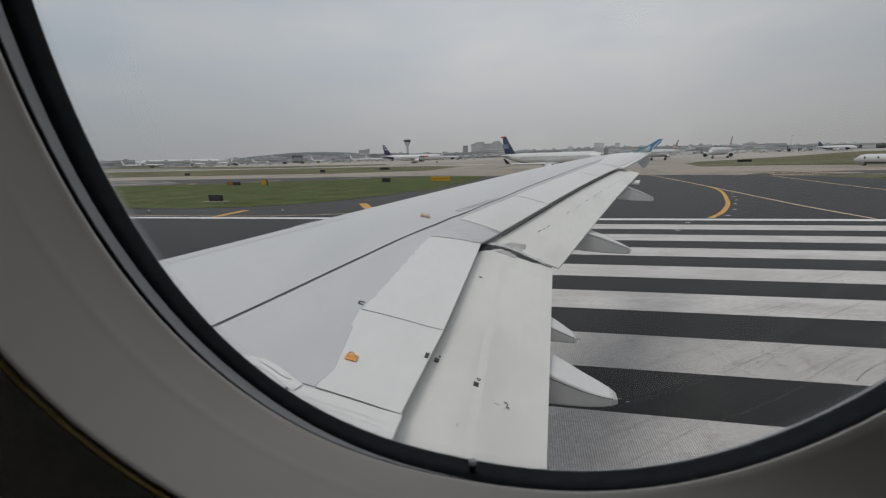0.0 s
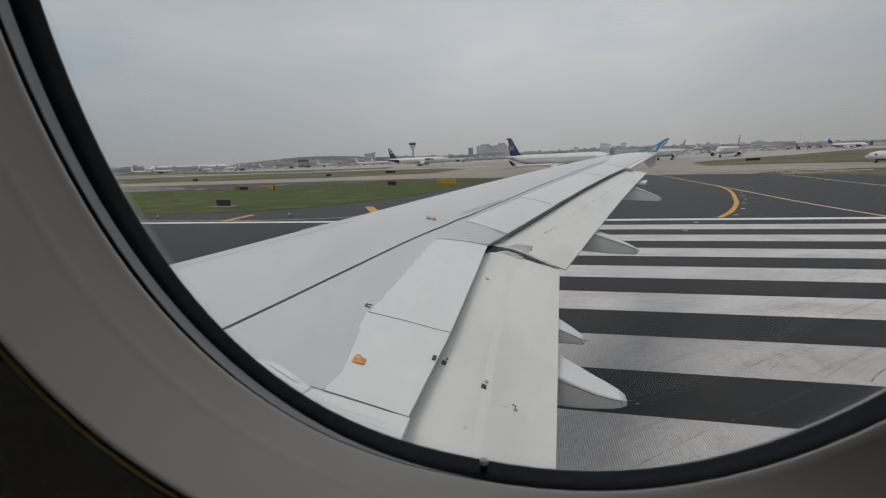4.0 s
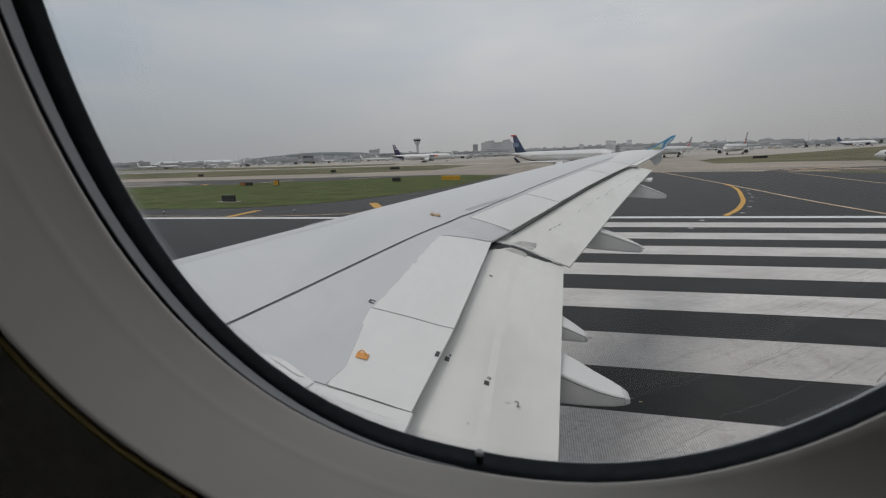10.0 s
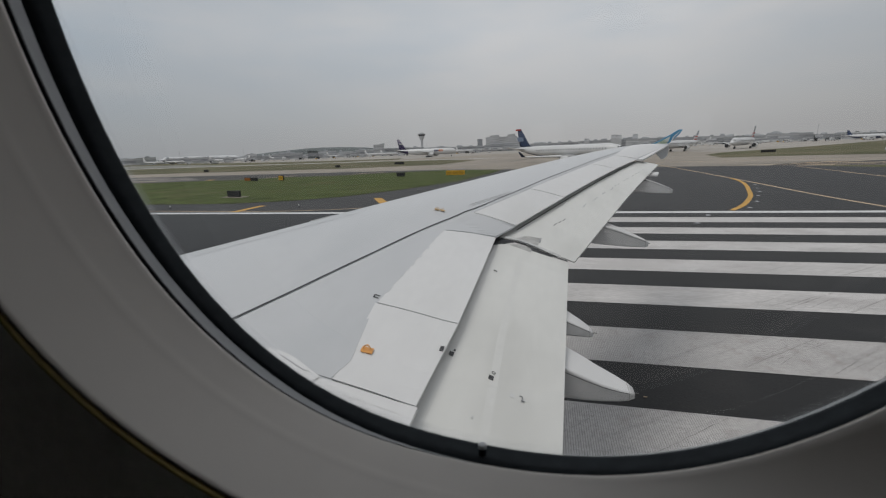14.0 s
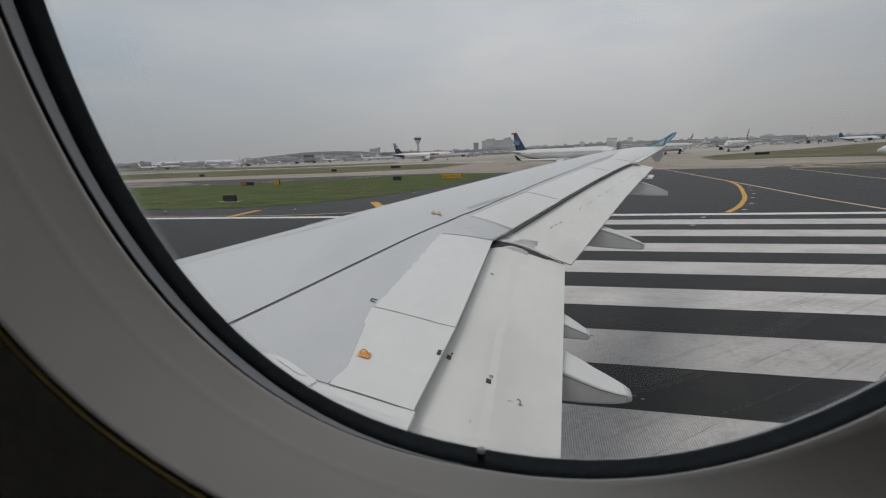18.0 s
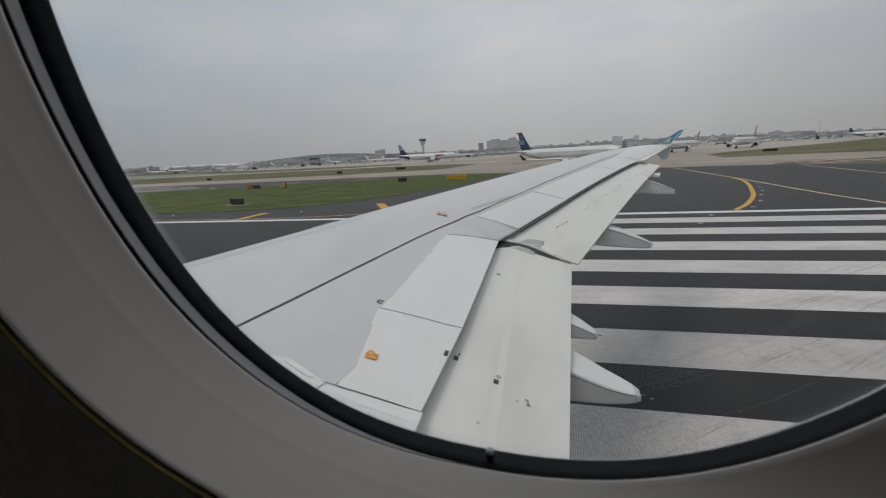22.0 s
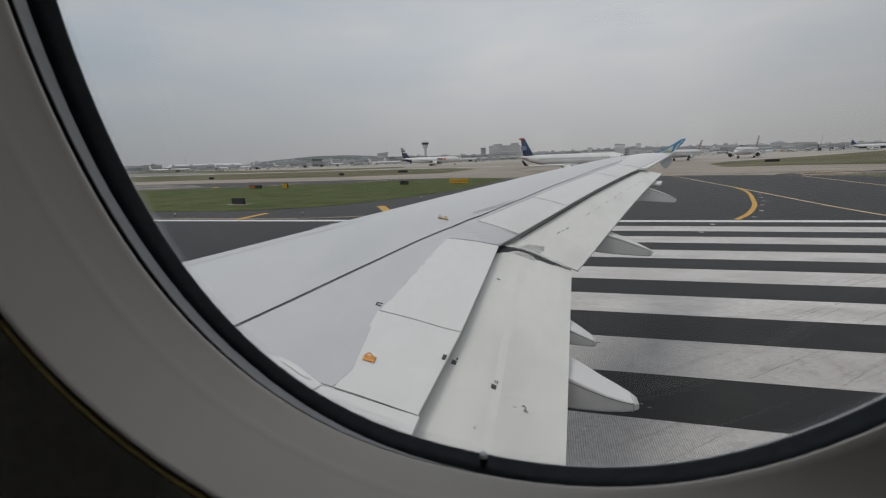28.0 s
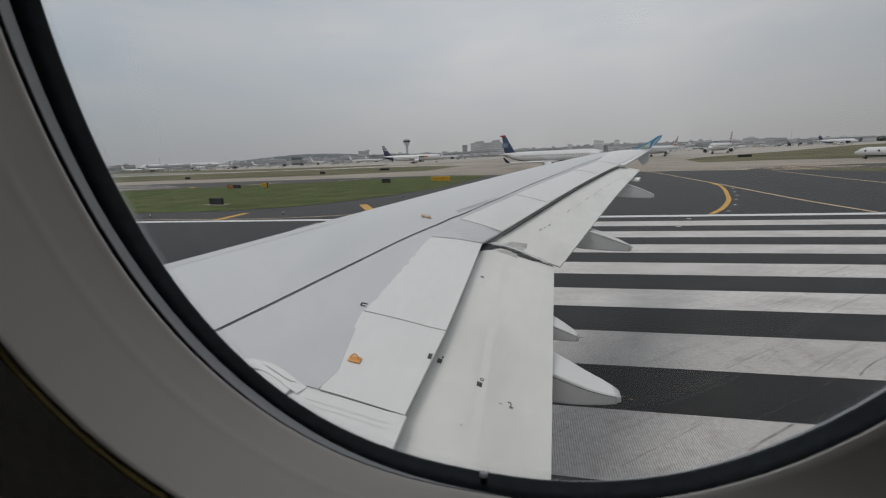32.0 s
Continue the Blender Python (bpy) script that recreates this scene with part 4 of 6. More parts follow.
def fairing(y, stations):
    """A flap-track fairing: rounded box sections (x, top, bottom, width) that taper behind the trailing edge."""
    bm = bmesh.new()
    rings_ = []
    for x, zt, zb, w in stations:
        ring_ = []
        h, r = zt - zb, min(0.018, (zt - zb) * 0.25, w * 0.25)
        for sx, sz, a0 in ((1, 1, 0), (-1, 1, 90), (-1, -1, 180), (1, -1, 270)):
            cy, cz = y + sx * (w / 2 - r), (zt + zb) / 2 + sz * (h / 2 - r)
            arc = [(cy + r * math.cos(radians(a0 + q)), cz + r * math.sin(radians(a0 + q))) for q in (0, 22, 45, 68, 90)]
            tail_y, tail_z = (arc[-1][0] - sx * r * 0.5, arc[-1][1]) if a0 in (0, 180) else (arc[-1][0], arc[-1][1] - sz * r * 0.5)
            lead_y, lead_z = (arc[0][0], arc[0][1] - sz * r * 0.5) if a0 in (0, 180) else (arc[0][0] - sx * r * 0.5, arc[0][1])
            ring_ += [(x, *p) for p in [(lead_y, lead_z)] + arc + [(tail_y, tail_z)]]
        rings_.append(ring_)
    loft(bm, rings_, True, (True, True))
    ob = part("flap_fairing", fixed(bm), M_WHITE, wing, "white flap track fairing", smooth=True)
    for ed in ob.data.edges:
        ed.use_edge_sharp = False
    bm = bmesh.new()
    rows_ = []
    for x, zt, zb, w in stations[2:-1]:
        zz = zb + (zt - zb) * 0.86
        rows_.append([(x, y - w / 2 * 1.012 - 0.003, zz + k) for k in (0, 0.005)])
    loft(bm, rows_, False)
    part("fairing_seam", fixed(bm), M_SEAL, ob)
    x, zt, zb, w = stations[-2]
    bm = bmesh.new()
    cap = []
    for q in (-0.0025, 0.0025):
        cap.append([(x + q, y + a * w * 0.512, (zt + zb) / 2 + b * (zt - zb) * 0.512) for a, b in ((-0.9, -1), (-1, -0.8), (-1, 0.8), (-0.9, 1), (0.9, 1), (1, 0.8), (1, -0.8), (0.9, -1))])
    loft(bm, cap)
    part("cap_seam", fixed(bm), M_STAIN, ob)
    x, zt, zb, w = stations[-1]
    bm = bmesh.new()
    loft(bm, [[(x + q, y + 0.004 * math.cos(i * 2.1), (zt + zb) / 2 + 0.004 * math.sin(i * 2.1)) for i in range(3)] for q in (-0.01, 0.04)], True, (True, True))
    part("static_wick", fixed(bm), M_BARE, ob)


fairing(3.20, [(-1.0, 2.84, 2.74, 0.10), (-0.5, 2.90, 2.62, 0.36), (0.0, 2.91, 2.60, 0.41), (0.2, 2.832, 2.586, 0.40), (0.32, 2.772, 2.572, 0.37), (0.45, 2.705, 2.556, 0.31), (0.58, 2.650, 2.546, 0.24), (0.66, 2.617, 2.541, 0.17), (0.705, 2.592, 2.546, 0.11)])
fairing(3.84, [(-0.6, 2.95, 2.88, 0.10), (-0.3, 2.97, 2.84, 0.22), (0.1, 2.99, 2.80, 0.29), (0.22, 2.937, 2.785, 0.27), (0.33, 2.875, 2.767, 0.21), (0.425, 2.815, 2.750, 0.14), (0.455, 2.795, 2.747, 0.08)])
fairing(6.75, [(-0.3, 3.30, 3.14, 0.12), (0.3, 3.42, 3.07, 0.34), (0.85, 3.32, 3.015, 0.44), (1.10, 3.228, 2.988, 0.38), (1.36, 3.115, 2.962, 0.26), (1.48, 3.058, 2.950, 0.17), (1.53, 3.03, 2.958, 0.10)])
fairing(10.2, [(1.1, 3.74, 3.60, 0.12), (1.6, 3.80, 3.47, 0.32), (2.1, 3.74, 3.43, 0.42), (2.35, 3.645, 3.405, 0.34), (2.58, 3.545, 3.39, 0.22), (2.68, 3.495, 3.383, 0.14), (2.73, 3.47, 3.39, 0.09)])
patch("flap_tab", [(2.30, 10.55), (2.42, 10.95), (2.60, 10.90), (2.48, 10.50)], lambda x, y: flap_top(x_te(y) + 0.4, y) - 0.08, 0.0, 0.04, M_WHITE, wing, 2, 2, "small white flap tab")

# wing tip fence
TIP_Y = 15.05


def blade(name, pts, y0, y1, material, label):
    bm = bmesh.new()
    loft(bm, [[(x, y, z) for x, z in pts] for y in (y0, y1)], True, (True, True))
    return part(name, fixed(bm), material, wing, label)


fence = blade("wing_tip_fence", [(3.22, 4.42), (3.50, 4.53), (3.86, 4.73), (4.06, 4.86), (4.18, 4.87), (4.10, 4.72), (3.83, 4.47), (3.72, 4.41)], TIP_Y, TIP_Y + 0.05, M_BLUE, "bright blue upper wing tip fence")
lower = blade("lower_fence", [(3.42, 4.20), (3.72, 4.42), (3.83, 4.46), (3.81, 4.10), (3.72, 3.97), (3.62, 3.96)], TIP_Y, TIP_Y + 0.05, M_FENCEGREY, "grey lower wing tip fence")
bm = bmesh.new()
loft(bm, [[(x, y, z) for x, z in ((3.38, 4.44), (3.58, 4.53), (3.84, 4.67), (3.79, 4.50), (3.70, 4.42))] for y in (TIP_Y - 0.006, TIP_Y - 0.002)], True, (True, True))
part("leaf_art", fixed(bm), M_GREENART, fence, "green and white painted leaves")
bm = bmesh.new()
loft(bm, [[(x, y, z) for x, z in ((3.86, 4.52), (3.93, 4.66), (4.09, 4.80), (4.11, 4.80), (3.96, 4.64), (3.89, 4.52))] for y in (TIP_Y - 0.006, TIP_Y - 0.002)], True, (True, True))
part("white_sweep", fixed(bm), M_WHITE, fence, "white painted sweep")


# stencils and fittings on the wing
def stencil(x, y, sx, sy, top, material, lift=0.004, name="stencil_mark", turn=0.0):
    c, s = math.cos(turn), math.sin(turn)
    q = [(-sx / 2, -sy / 2), (-sx / 2, sy / 2), (sx / 2, sy / 2), (sx / 2, -sy / 2)]
    return patch(name, [(x + a * c - b * s, y + a * s + b * c) for a, b in q], top, lift, 0.003, material, wing, 2, 2)


stencil(-0.322, 2.472, 0.032, 0.042, flap_top, M_BLACKMARK)
bm = bmesh.new()
loft(bm, [[(-0.312 + r * 0.8 * math.cos(2 * math.pi * i / 14), 2.528 + r * math.sin(2 * math.pi * i / 14), flap_top(-0.312, 2.528) + 0.004 - 0.3 * r * 0.8 * math.cos(2 * math.pi * i / 14)) for i in range(14)] for r in (0.010, 0.017)])
part("stencil_ring", fixed(bm), M_BLACKMARK, wing)
stencil(-0.38, 2.07, 0.010, 0.016, flap_top, M_FAINT)
stencil(-0.18, 2.385, 0.024, 0.03, flap_top, M_JET, 0.004, "paint_chip", 0.05)
stencil(-0.602, 2.555, 0.030, 0.045, flap_top, M_BLACKMARK)
stencil(-0.59, 2.605, 0.012, 0.020, flap_top, M_BLACKMARK)
stencil(-0.640, 2.445, 0.024, 0.055, wing_top, M_BLACKMARK, 0.016)
stencil(-0.475, 4.10, 0.035, 0.020, flap_top, M_BLACKMARK)
for x, y, a in ((0.145, 5.88, 0.07), (0.21, 6.00, 0.04), (0.275, 6.13, 0.06), (0.62, 6.95, 0.09), (0.98, 7.75, 0.07), (1.18, 8.15, 0.08)):
    stencil(x, y, 0.010, 1.5 * a, flap_top, M_SEALGREY if y < 6.2 else M_FAINT, 0.003, "stencil_dash", -0.37)
rub = random.Random(41)
for f in (0.02, 0.13, 0.16, 0.26, 0.37, 0.42, 0.46, 0.56, 0.61, 0.71, 0.78, 0.83, 0.93):  # a broken row of rubbed paint along the outer flap
    stencil(0.56 + 1.73 * f + rub.uniform(-0.006, 0.006), 6.78 + 3.97 * f, rub.uniform(0.012, 0.024), rub.uniform(0.06, 0.15), flap_top, M_RUBBED, 0.003, "rubbed_paint", -0.41)
for k in range(9):
    for row in (0, 1):
        stencil(-0.90 + 0.052 * k - 0.03 * row, 5.42 + 0.097 * k + 0.016 * row, 0.07 + 0.02 * ((k + row) % 2), 0.016, wing_top, M_FAINT, 0.004, "faded_letter_bar", 1.08)
stencil(-1.245, 2.80, 0.008, 0.035, wing_top, M_BLACKMARK, 0.006, "bracket_mark")
stencil(-1.225, 2.783, 0.04, 0.008, wing_top, M_BLACKMARK, 0.006, "bracket_mark")
stencil(-1.225, 2.818, 0.04, 0.008, wing_top, M_BLACKMARK, 0.006, "bracket_mark")
# the readable figure on the flap
cu = bpy.data.curves.new("figure", "FONT")
cu.body, cu.size, cu.extrude, cu.align_x, cu.align_y = "2", 0.062, 0.001, "CENTER", "CENTER"
cu.materials.append(M_SEALGREY)
fig = new("figure", cu)
fig.parent = wing
fig.matrix_world = pose(-0.118, 2.39, flap_top(-0.118, 2.39) + 0.006, 2, 19.5, 6) @ pose(0, 0, 0, 0, 0, 10) @ Matrix.Diagonal((1, 1.3, 1, 1))


def hook(x, y, scale, material, pad):
    """A rope hook: a small arch on a painted pad."""
    base = stencil(x, y, 0.10 * scale, 0.075 * scale, wing_top, pad, 0.016, "hook_pad", 0.1) if pad else None
    bm = bmesh.new()
    z = wing_top(x, y) + 0.016
    path_ = [(x + 0.035 * scale * math.cos(u), y, z + 0.045 * scale * math.sin(u)) for u in [math.pi * i / 8 for i in range(9)]]
    loft(bm, [[(p[0], p[1] + 0.007 * scale * math.cos(v), p[2] + 0.007 * scale * math.sin(v)) for v in (0.8, 2.4, 3.9, 5.5)] for p in path_], True, (True, True))
    part("rope_hook", fixed(bm), material, wing, "small metal rope hook")


wear = random.Random(23)
for k in range(30):  # small worn spots along the spoiler's front edge
    f = wear.random()
    stencil(-1.192 + 0.105 * f + wear.uniform(0.0, 0.010), 2.74 + 1.66 * f, wear.uniform(0.004, 0.013), wear.uniform(0.012, 0.060), wing_top, M_WING, 0.0085, "worn_spot", wear.uniform(-0.3, 0.3))
# wing-coloured patch shaped to fit the spoiler's outline in the camera's view
patch("worn_corner", [(-1.13, 1.874), (-1.208, 2.45), (-1.165, 2.50), (-1.095, 2.05)], wing_top, 0.0085, 0.003, M_WING, wing, 4, 2, "blue-grey patch that gives the spoiler's edge its kink")
hook(-1.045, 2.180, 0.72, M_ORANGE, M_ORANGE)
hook(-1.288, 4.965, 0.55, M_GOLD, M_GOLD)
hook(-1.222, 4.972, 0.55, M_GOLD, M_GOLD)


# ---- other aircraft on the field ----
def foil(chord, thick, n=5):
    """A slim closed section: (along, up) pairs from the leading edge over the top and back below."""
    top = [(chord * s, thick * (2.2 * math.sqrt(s) * (1 - s) ** 0.8)) for s in (0.0, 0.04, 0.15, 0.4, 0.75, 1.0)]
    return top + [(chord * s, -thick * 0.55 * (2.0 * math.sqrt(s) * (1 - s) ** 0.8)) for s in (0.75, 0.4, 0.15, 0.04)]


def surface(name, sections, material, parent, label="", upright=False):
    """A wing, fin or tailplane lofted through sections (leading edge x, side y, height z, chord, thickness)."""
    bm = bmesh.new()
    rings_ = []
    for x, y, z, c, t in sections:
        rings_.append([(x - a, y + (b if upright else 0), z + (0 if upright else b)) for a, b in foil(c, t)])
    loft(bm, rings_, True, (True, True))
    return part(name, fixed(bm), material, parent, label, smooth=True)


def lathe_x(bm, prof, cx, cy, cz, n=16):
    loft(bm, [[(cx + x, cy + r * math.cos(2 * math.pi * i / n), cz + r * math.sin(2 * math.pi * i / n)) for i in range(n)] for x, r in prof], True, (True, True))
    return fixed(bm)


def wheel(parent, x, y, r, w):
    bm = bmesh.new()
    prof = [(-w / 2, r * 0.55), (-w / 2, r * 0.88), (-w * 0.3, r), (w * 0.3, r), (w / 2, r * 0.88), (w / 2, r * 0.55)]
    loft(bm, [[(x + q * math.cos(2 * math.pi * i / 14), y + o, r + q * math.sin(2 * math.pi * i / 14)) for i in range(14)] for o, q in prof], True, (True, True))
    t = part("tyre", fixed(bm), M_TYRE, parent)
    bm = bmesh.new()
    loft(bm, [[(x + r * 0.5 * math.cos(2 * math.pi * i / 10), y + o, r + r * 0.5 * math.sin(2 * math.pi * i / 10)) for i in range(10)] for o in (-w * 0.54, w * 0.54)], True, (True, True))
    part("rim", fixed(bm), M_JETGREY, parent)
    return t


def gear(parent, name, x, y, top, r, w, pairs=1):
    bm = bmesh.new()
    loft(bm, [[(x + 0.09 * math.cos(i), y + 0.09 * math.sin(i), z) for i in (0.5, 1.8, 3.0, 4.3, 5.5)] for z in (r * 0.9, top)], True, (True, True))
    g = part(name, fixed(bm), M_JETGREY, parent)
    for k in range(pairs):
        xx = x + (k - (pairs - 1) / 2) * 2.3 * r
        for s in (-1, 1):
            wheel(g, xx, y + s * (w * 0.5 + 0.12), r, w)
    return g


def aircraft(name, label, L, r, span, zc, fin_h, m, fin=M_JET, belly=None, engines="wing", er=0.9, t_tail=False, windows=0, winglet=None, wing_x=0.06, wing_z=-0.55, dihedral=0.09, wl=1.9, group="", fuselage_paint=M_JET, bogie=1, sides=(-1,), wt=0.032, pane=M_DARKGLASS, fc=1.0, belly_from=0):
    """A jet with its nose along +x, standing on z = 0."""
    a = thing(name, label, "aircraft", m, group)
    X0 = L / 2
    st = [(0, 0.02, -0.30), (0.006, 0.20, -0.28), (0.018, 0.40, -0.22), (0.04, 0.64, -0.13), (0.075, 0.86, -0.05), (0.12, 1, 0), (0.3, 1, 0), (0.5, 1, 0), (0.64, 1, 0.0), (0.74, 0.90, 0.09), (0.84, 0.66, 0.28), (0.93, 0.36, 0.50), (0.985, 0.16, 0.62), (1.0, 0.05, 0.66)]
    bm = bmesh.new()
    N = 24
    loft(bm, [[(X0 - u * L, k * r * math.cos(2 * math.pi * i / N), zc + o * r + k * r * math.sin(2 * math.pi * i / N)) for i in range(N)] for u, k, o in st], True, (True, True))
    body = part("fuselage", fixed(bm), fuselage_paint, a, smooth=True)
    if belly:  # painted lower flank as a thin band on the skin
        bm = bmesh.new()
        loft(bm, [[(X0 - u * L, 1.006 * k * r * math.cos(radians(w)), zc + o * r + 1.006 * k * r * math.sin(radians(w))) for w in range(belly_from, -181 - belly_from, -15)] for u, k, o in st[5:12]], False)
        part("belly_band", fixed(bm), belly, body, "painted lower band")
    # cockpit windows
    for s in (-1, 1):
        for w0, w1, u0, u1 in ((62, 88, 0.030, 0.044), (36, 60, 0.034, 0.052)):
            bm = bmesh.new()
            rr = []
            for u in (u0, u1):
                i = max(j for j in range(len(st)) if st[j][0] <= u)
                f = (u - st[i][0]) / (st[i + 1][0] - st[i][0])
                k = st[i][1] + f * (st[i + 1][1] - st[i][1])
                o = st[i][2] + f * (st[i + 1][2] - st[i][2])
                rr.append([(X0 - u * L + 0.02, s * 1.012 * k * r * math.cos(radians(w)), zc + o * r + 1.012 * k * r * math.sin(radians(w))) for w in (w0, (w0 + w1) / 2, w1)])
            loft(bm, rr, False)
            part("cockpit_window", fixed(bm), M_DARKGLASS, body)
    # cabin windows
    if windows:
        me = None
        for s in sides:
            for i in range(windows):
                x = X0 - L * (0.13 + 0.60 * i / max(1, windows - 1))
                if me is None:
                    bm = bmesh.new()
                    loft(bm, [[(q * 0.17, o, p * 0.24) for q, p in ((-1, -0.6), (-0.6, -1), (0.6, -1), (1, -0.6), (1, 0.6), (0.6, 1), (-0.6, 1), (-1, 0.6))] for o in (-0.02, 0.02)], True, (True, True))
                    w = part("cabin_window", fixed(bm), pane, body)
                    me = w.data
                else:
                    w = new("cabin_window", me)
                    w.parent = body
                ang = math.asin(0.22)
                w.matrix_local = pose(x, s * r * math.cos(ang), zc + 0.22 * r)
    # wings
    c0, c1, c2 = 0.175 * L, 0.105 * L, 0.042 * L
    xw = X0 - L * (0.5 - wing_x) + c0 * 0.62
    zw = zc + wing_z * r
    hs = span / 2
    for s in (-1, 1):
        ym = s * hs * 0.36
        surface("wing", [(xw, s * r * 0.35, zw, c0, wt * c0), (xw - 0.5 * (hs * 0.36), ym, zw + dihedral * hs * 0.36, c1, wt * c1), (xw - 0.5 * hs, s * hs, zw + dihedral * hs, c2, wt * c2)], M_JET, a)
        if winglet:
            surface("winglet", [(xw - 0.5 * hs - 0.05, s * hs, zw + dihedral * hs, c2 * 0.95, 0.04), (xw - 0.5 * hs - 1.5, s * (hs + 0.45), zw + dihedral * hs + wl, c2 * 0.45, 0.03)], winglet, a, "dark upturned winglet")
        if engines == "wing":
            ey, ez, ex = s * hs * 0.34, zw + 0.03 * hs - er * 1.12, xw - 0.5 * hs * 0.34 + er * 2.3
            bm = bmesh.new()
            lathe_x(bm, [(0, er * 0.84), (-0.12 * er, er * 0.95), (-0.8 * er, er), (-2.2 * er, er * 0.93), (-3.3 * er, er * 0.62), (-3.32 * er, er * 0.3)], ex, ey, ez)
            e_ = part("engine", bm, M_JET, a, smooth=True)
            bm = bmesh.new()
            lathe_x(bm, [(0.03, er * 0.80), (0.02, er * 0.2), (0.3 * er, 0.02)], ex - 0.02, ey, ez)
            part("intake", bm, M_SIGNBLACK, e_, "dark engine intake")
            bm = bmesh.new()
            block(bm, ex - er * 1.8, ey, ez + er * 1.05, er * 2.6, 0.22, er * 0.7)
            part("pylon", fixed(bm), M_JET, e_)
        else:
            ex, ey, ez = X0 - L * 0.70, s * (r * 0.92 + er * 0.95), zc + 0.42 * r
            bm = bmesh.new()
            lathe_x(bm, [(0, er * 0.85), (-0.1 * er, er * 0.95), (-1.2 * er, er), (-3.2 * er, er * 0.85), (-4.4 * er, er * 0.6), (-4.42 * er, er * 0.3)], ex, ey, ez)
            e_ = part("engine", bm, M_JET, a, smooth=True)
            bm = bmesh.new()
            lathe_x(bm, [(0.03, er * 0.8), (0.02, er * 0.2), (0.25 * er, 0.02)], ex - 0.02, ey, ez)
            part("intake", bm, M_SIGNBLACK, e_, "dark engine intake")
    # tail
    zt = zc + 0.72 * r
    f0, f1 = 0.135 * L * fc, 0.048 * L * fc
    xf = X0 - 0.815 * L
    fin_ob = surface("tail_fin", [(xf + 0.03 * L, 0, zt, f0 * 1.2, 0.02 * f0), (xf - 0.02 * L, 0, zt + 0.12 * (fin_h - zt), f0, 0.022 * f0), (xf - 0.118 * L, 0, fin_h, f1, 0.03 * f1)], fin, a, upright=True)
    for s in (-1, 1):
        if t_tail:
            surface("tailplane", [(xf - 0.10 * L, 0, fin_h - 0.05, 0.10 * L, 0.1), (xf - 0.15 * L, s * 0.16 * L, fin_h + 0.12, 0.05 * L, 0.06)], M_JET, a)
        else:
            surface("tailplane", [(xf - 0.045 * L, s * 0.2, zc + 0.45 * r, 0.105 * L, 0.13), (xf - 0.115 * L, s * 0.165 * L, zc + 0.45 * r + 0.018 * L, 0.042 * L, 0.06)], M_JET, a)
    # undercarriage
    gr = max(0.3, 0.013 * L)
    gear(a, "nose_gear", X0 - 0.11 * L, 0, zc - 0.8 * r, gr * 0.75, 0.22)
    for s in (-1, 1):
        gear(a, "main_gear", xw - c0 * 0.72, s * max(1.3, hs * 0.2), zw, gr, 0.32, bogie)
    return a, body, fin_ob, xf, zt


def heading(nose, tail, drop=0.0):
    """The pose of an aircraft whose nose and tail stand over these places."""
    cx, cy = (nose[0] + tail[0]) / 2, (nose[1] + tail[1]) / 2
    return pose(cx, cy, -drop, 0, 0, math.degrees(math.atan2(nose[1] - tail[1], nose[0] - tail[0])))


def side_mark(parent, pts, y, material, label, name="paint_mark"):
    """A flat painted shape on an upright side."""
    bm = bmesh.new()
    loft(bm, [[(x, y + o, z) for x, z in pts] for o in (-0.012, 0.012)], True, (True, True))
    return part(name, fixed(bm), material, parent, label)


# the regional jet in the middle of the taxiway
a, body, fin_ob, xf, zt = aircraft("regional_jet", "white regional jet with navy blue tail standing on the taxiway", 36.2, 1.6, 28.5, 3.3, 10.1,
                                   heading((19.3, 113.5), (-9.3, 135.5)), fin=M_NAVY, er=0.85, windows=27, winglet=M_NAVY, wing_x=0.04, wing_z=-1.0, dihedral=0.03, wl=1.35, sides=(-1,), fc=0.82, wt=0.12, pane=M_FACADE, belly=M_NAVY, belly_from=-45)
L = 36.2
for s in (-1, 1):
    side_mark(fin_ob, [(xf - 4.1, 9.65), (xf - 4.35, 10.06), (xf - 6.3, 10.06), (xf - 6.35, 9.65)], s * 0.10, M_RED, "red fin tip band")
    side_mark(fin_ob, [(xf - 2.9, 6.4), (xf - 3.3, 7.7), (xf - 5.6, 7.7), (xf - 5.4, 6.4)], s * 0.17, M_FLAGBLUE, "pale emblem block on the fin")

# the freighter
a, body, fin_ob, xf, zt = aircraft("cargo_jet", "white wide-body cargo jet with dark purple tail", 54.0, 2.5, 44.8, 4.5, 15.4,
                                   heading(polar(-11.35, 352), polar(-19.75, 366)), fin=M_PURPLE, fc=0.78, er=1.45, windows=0, bogie=2, wing_x=0.05)
side_mark(fin_ob, [(xf - 3.4, 11.0), (xf - 3.9, 12.0), (xf - 6.6, 12.0), (xf - 6.4, 11.2)], -0.25, M_JET, "white lettering bar on the fin", "lettering_bar")
bm = bmesh.new()
loft(bm, [[(x, 1.01 * k * 2.5 * math.cos(radians(w)), 4.5 + o * 2.5 + 1.01 * k * 2.5 * math.sin(radians(w))) for w in range(-195, 16, 15)] for x, k, o in ((-15.5, 0.80, 0.17), (-18.4, 0.66, 0.28), (-23.2, 0.36, 0.50), (-26.2, 0.16, 0.62))], False)
part("tail_cone_paint", fixed(bm), M_PURPLE, body, "dark purple painted tail cone")
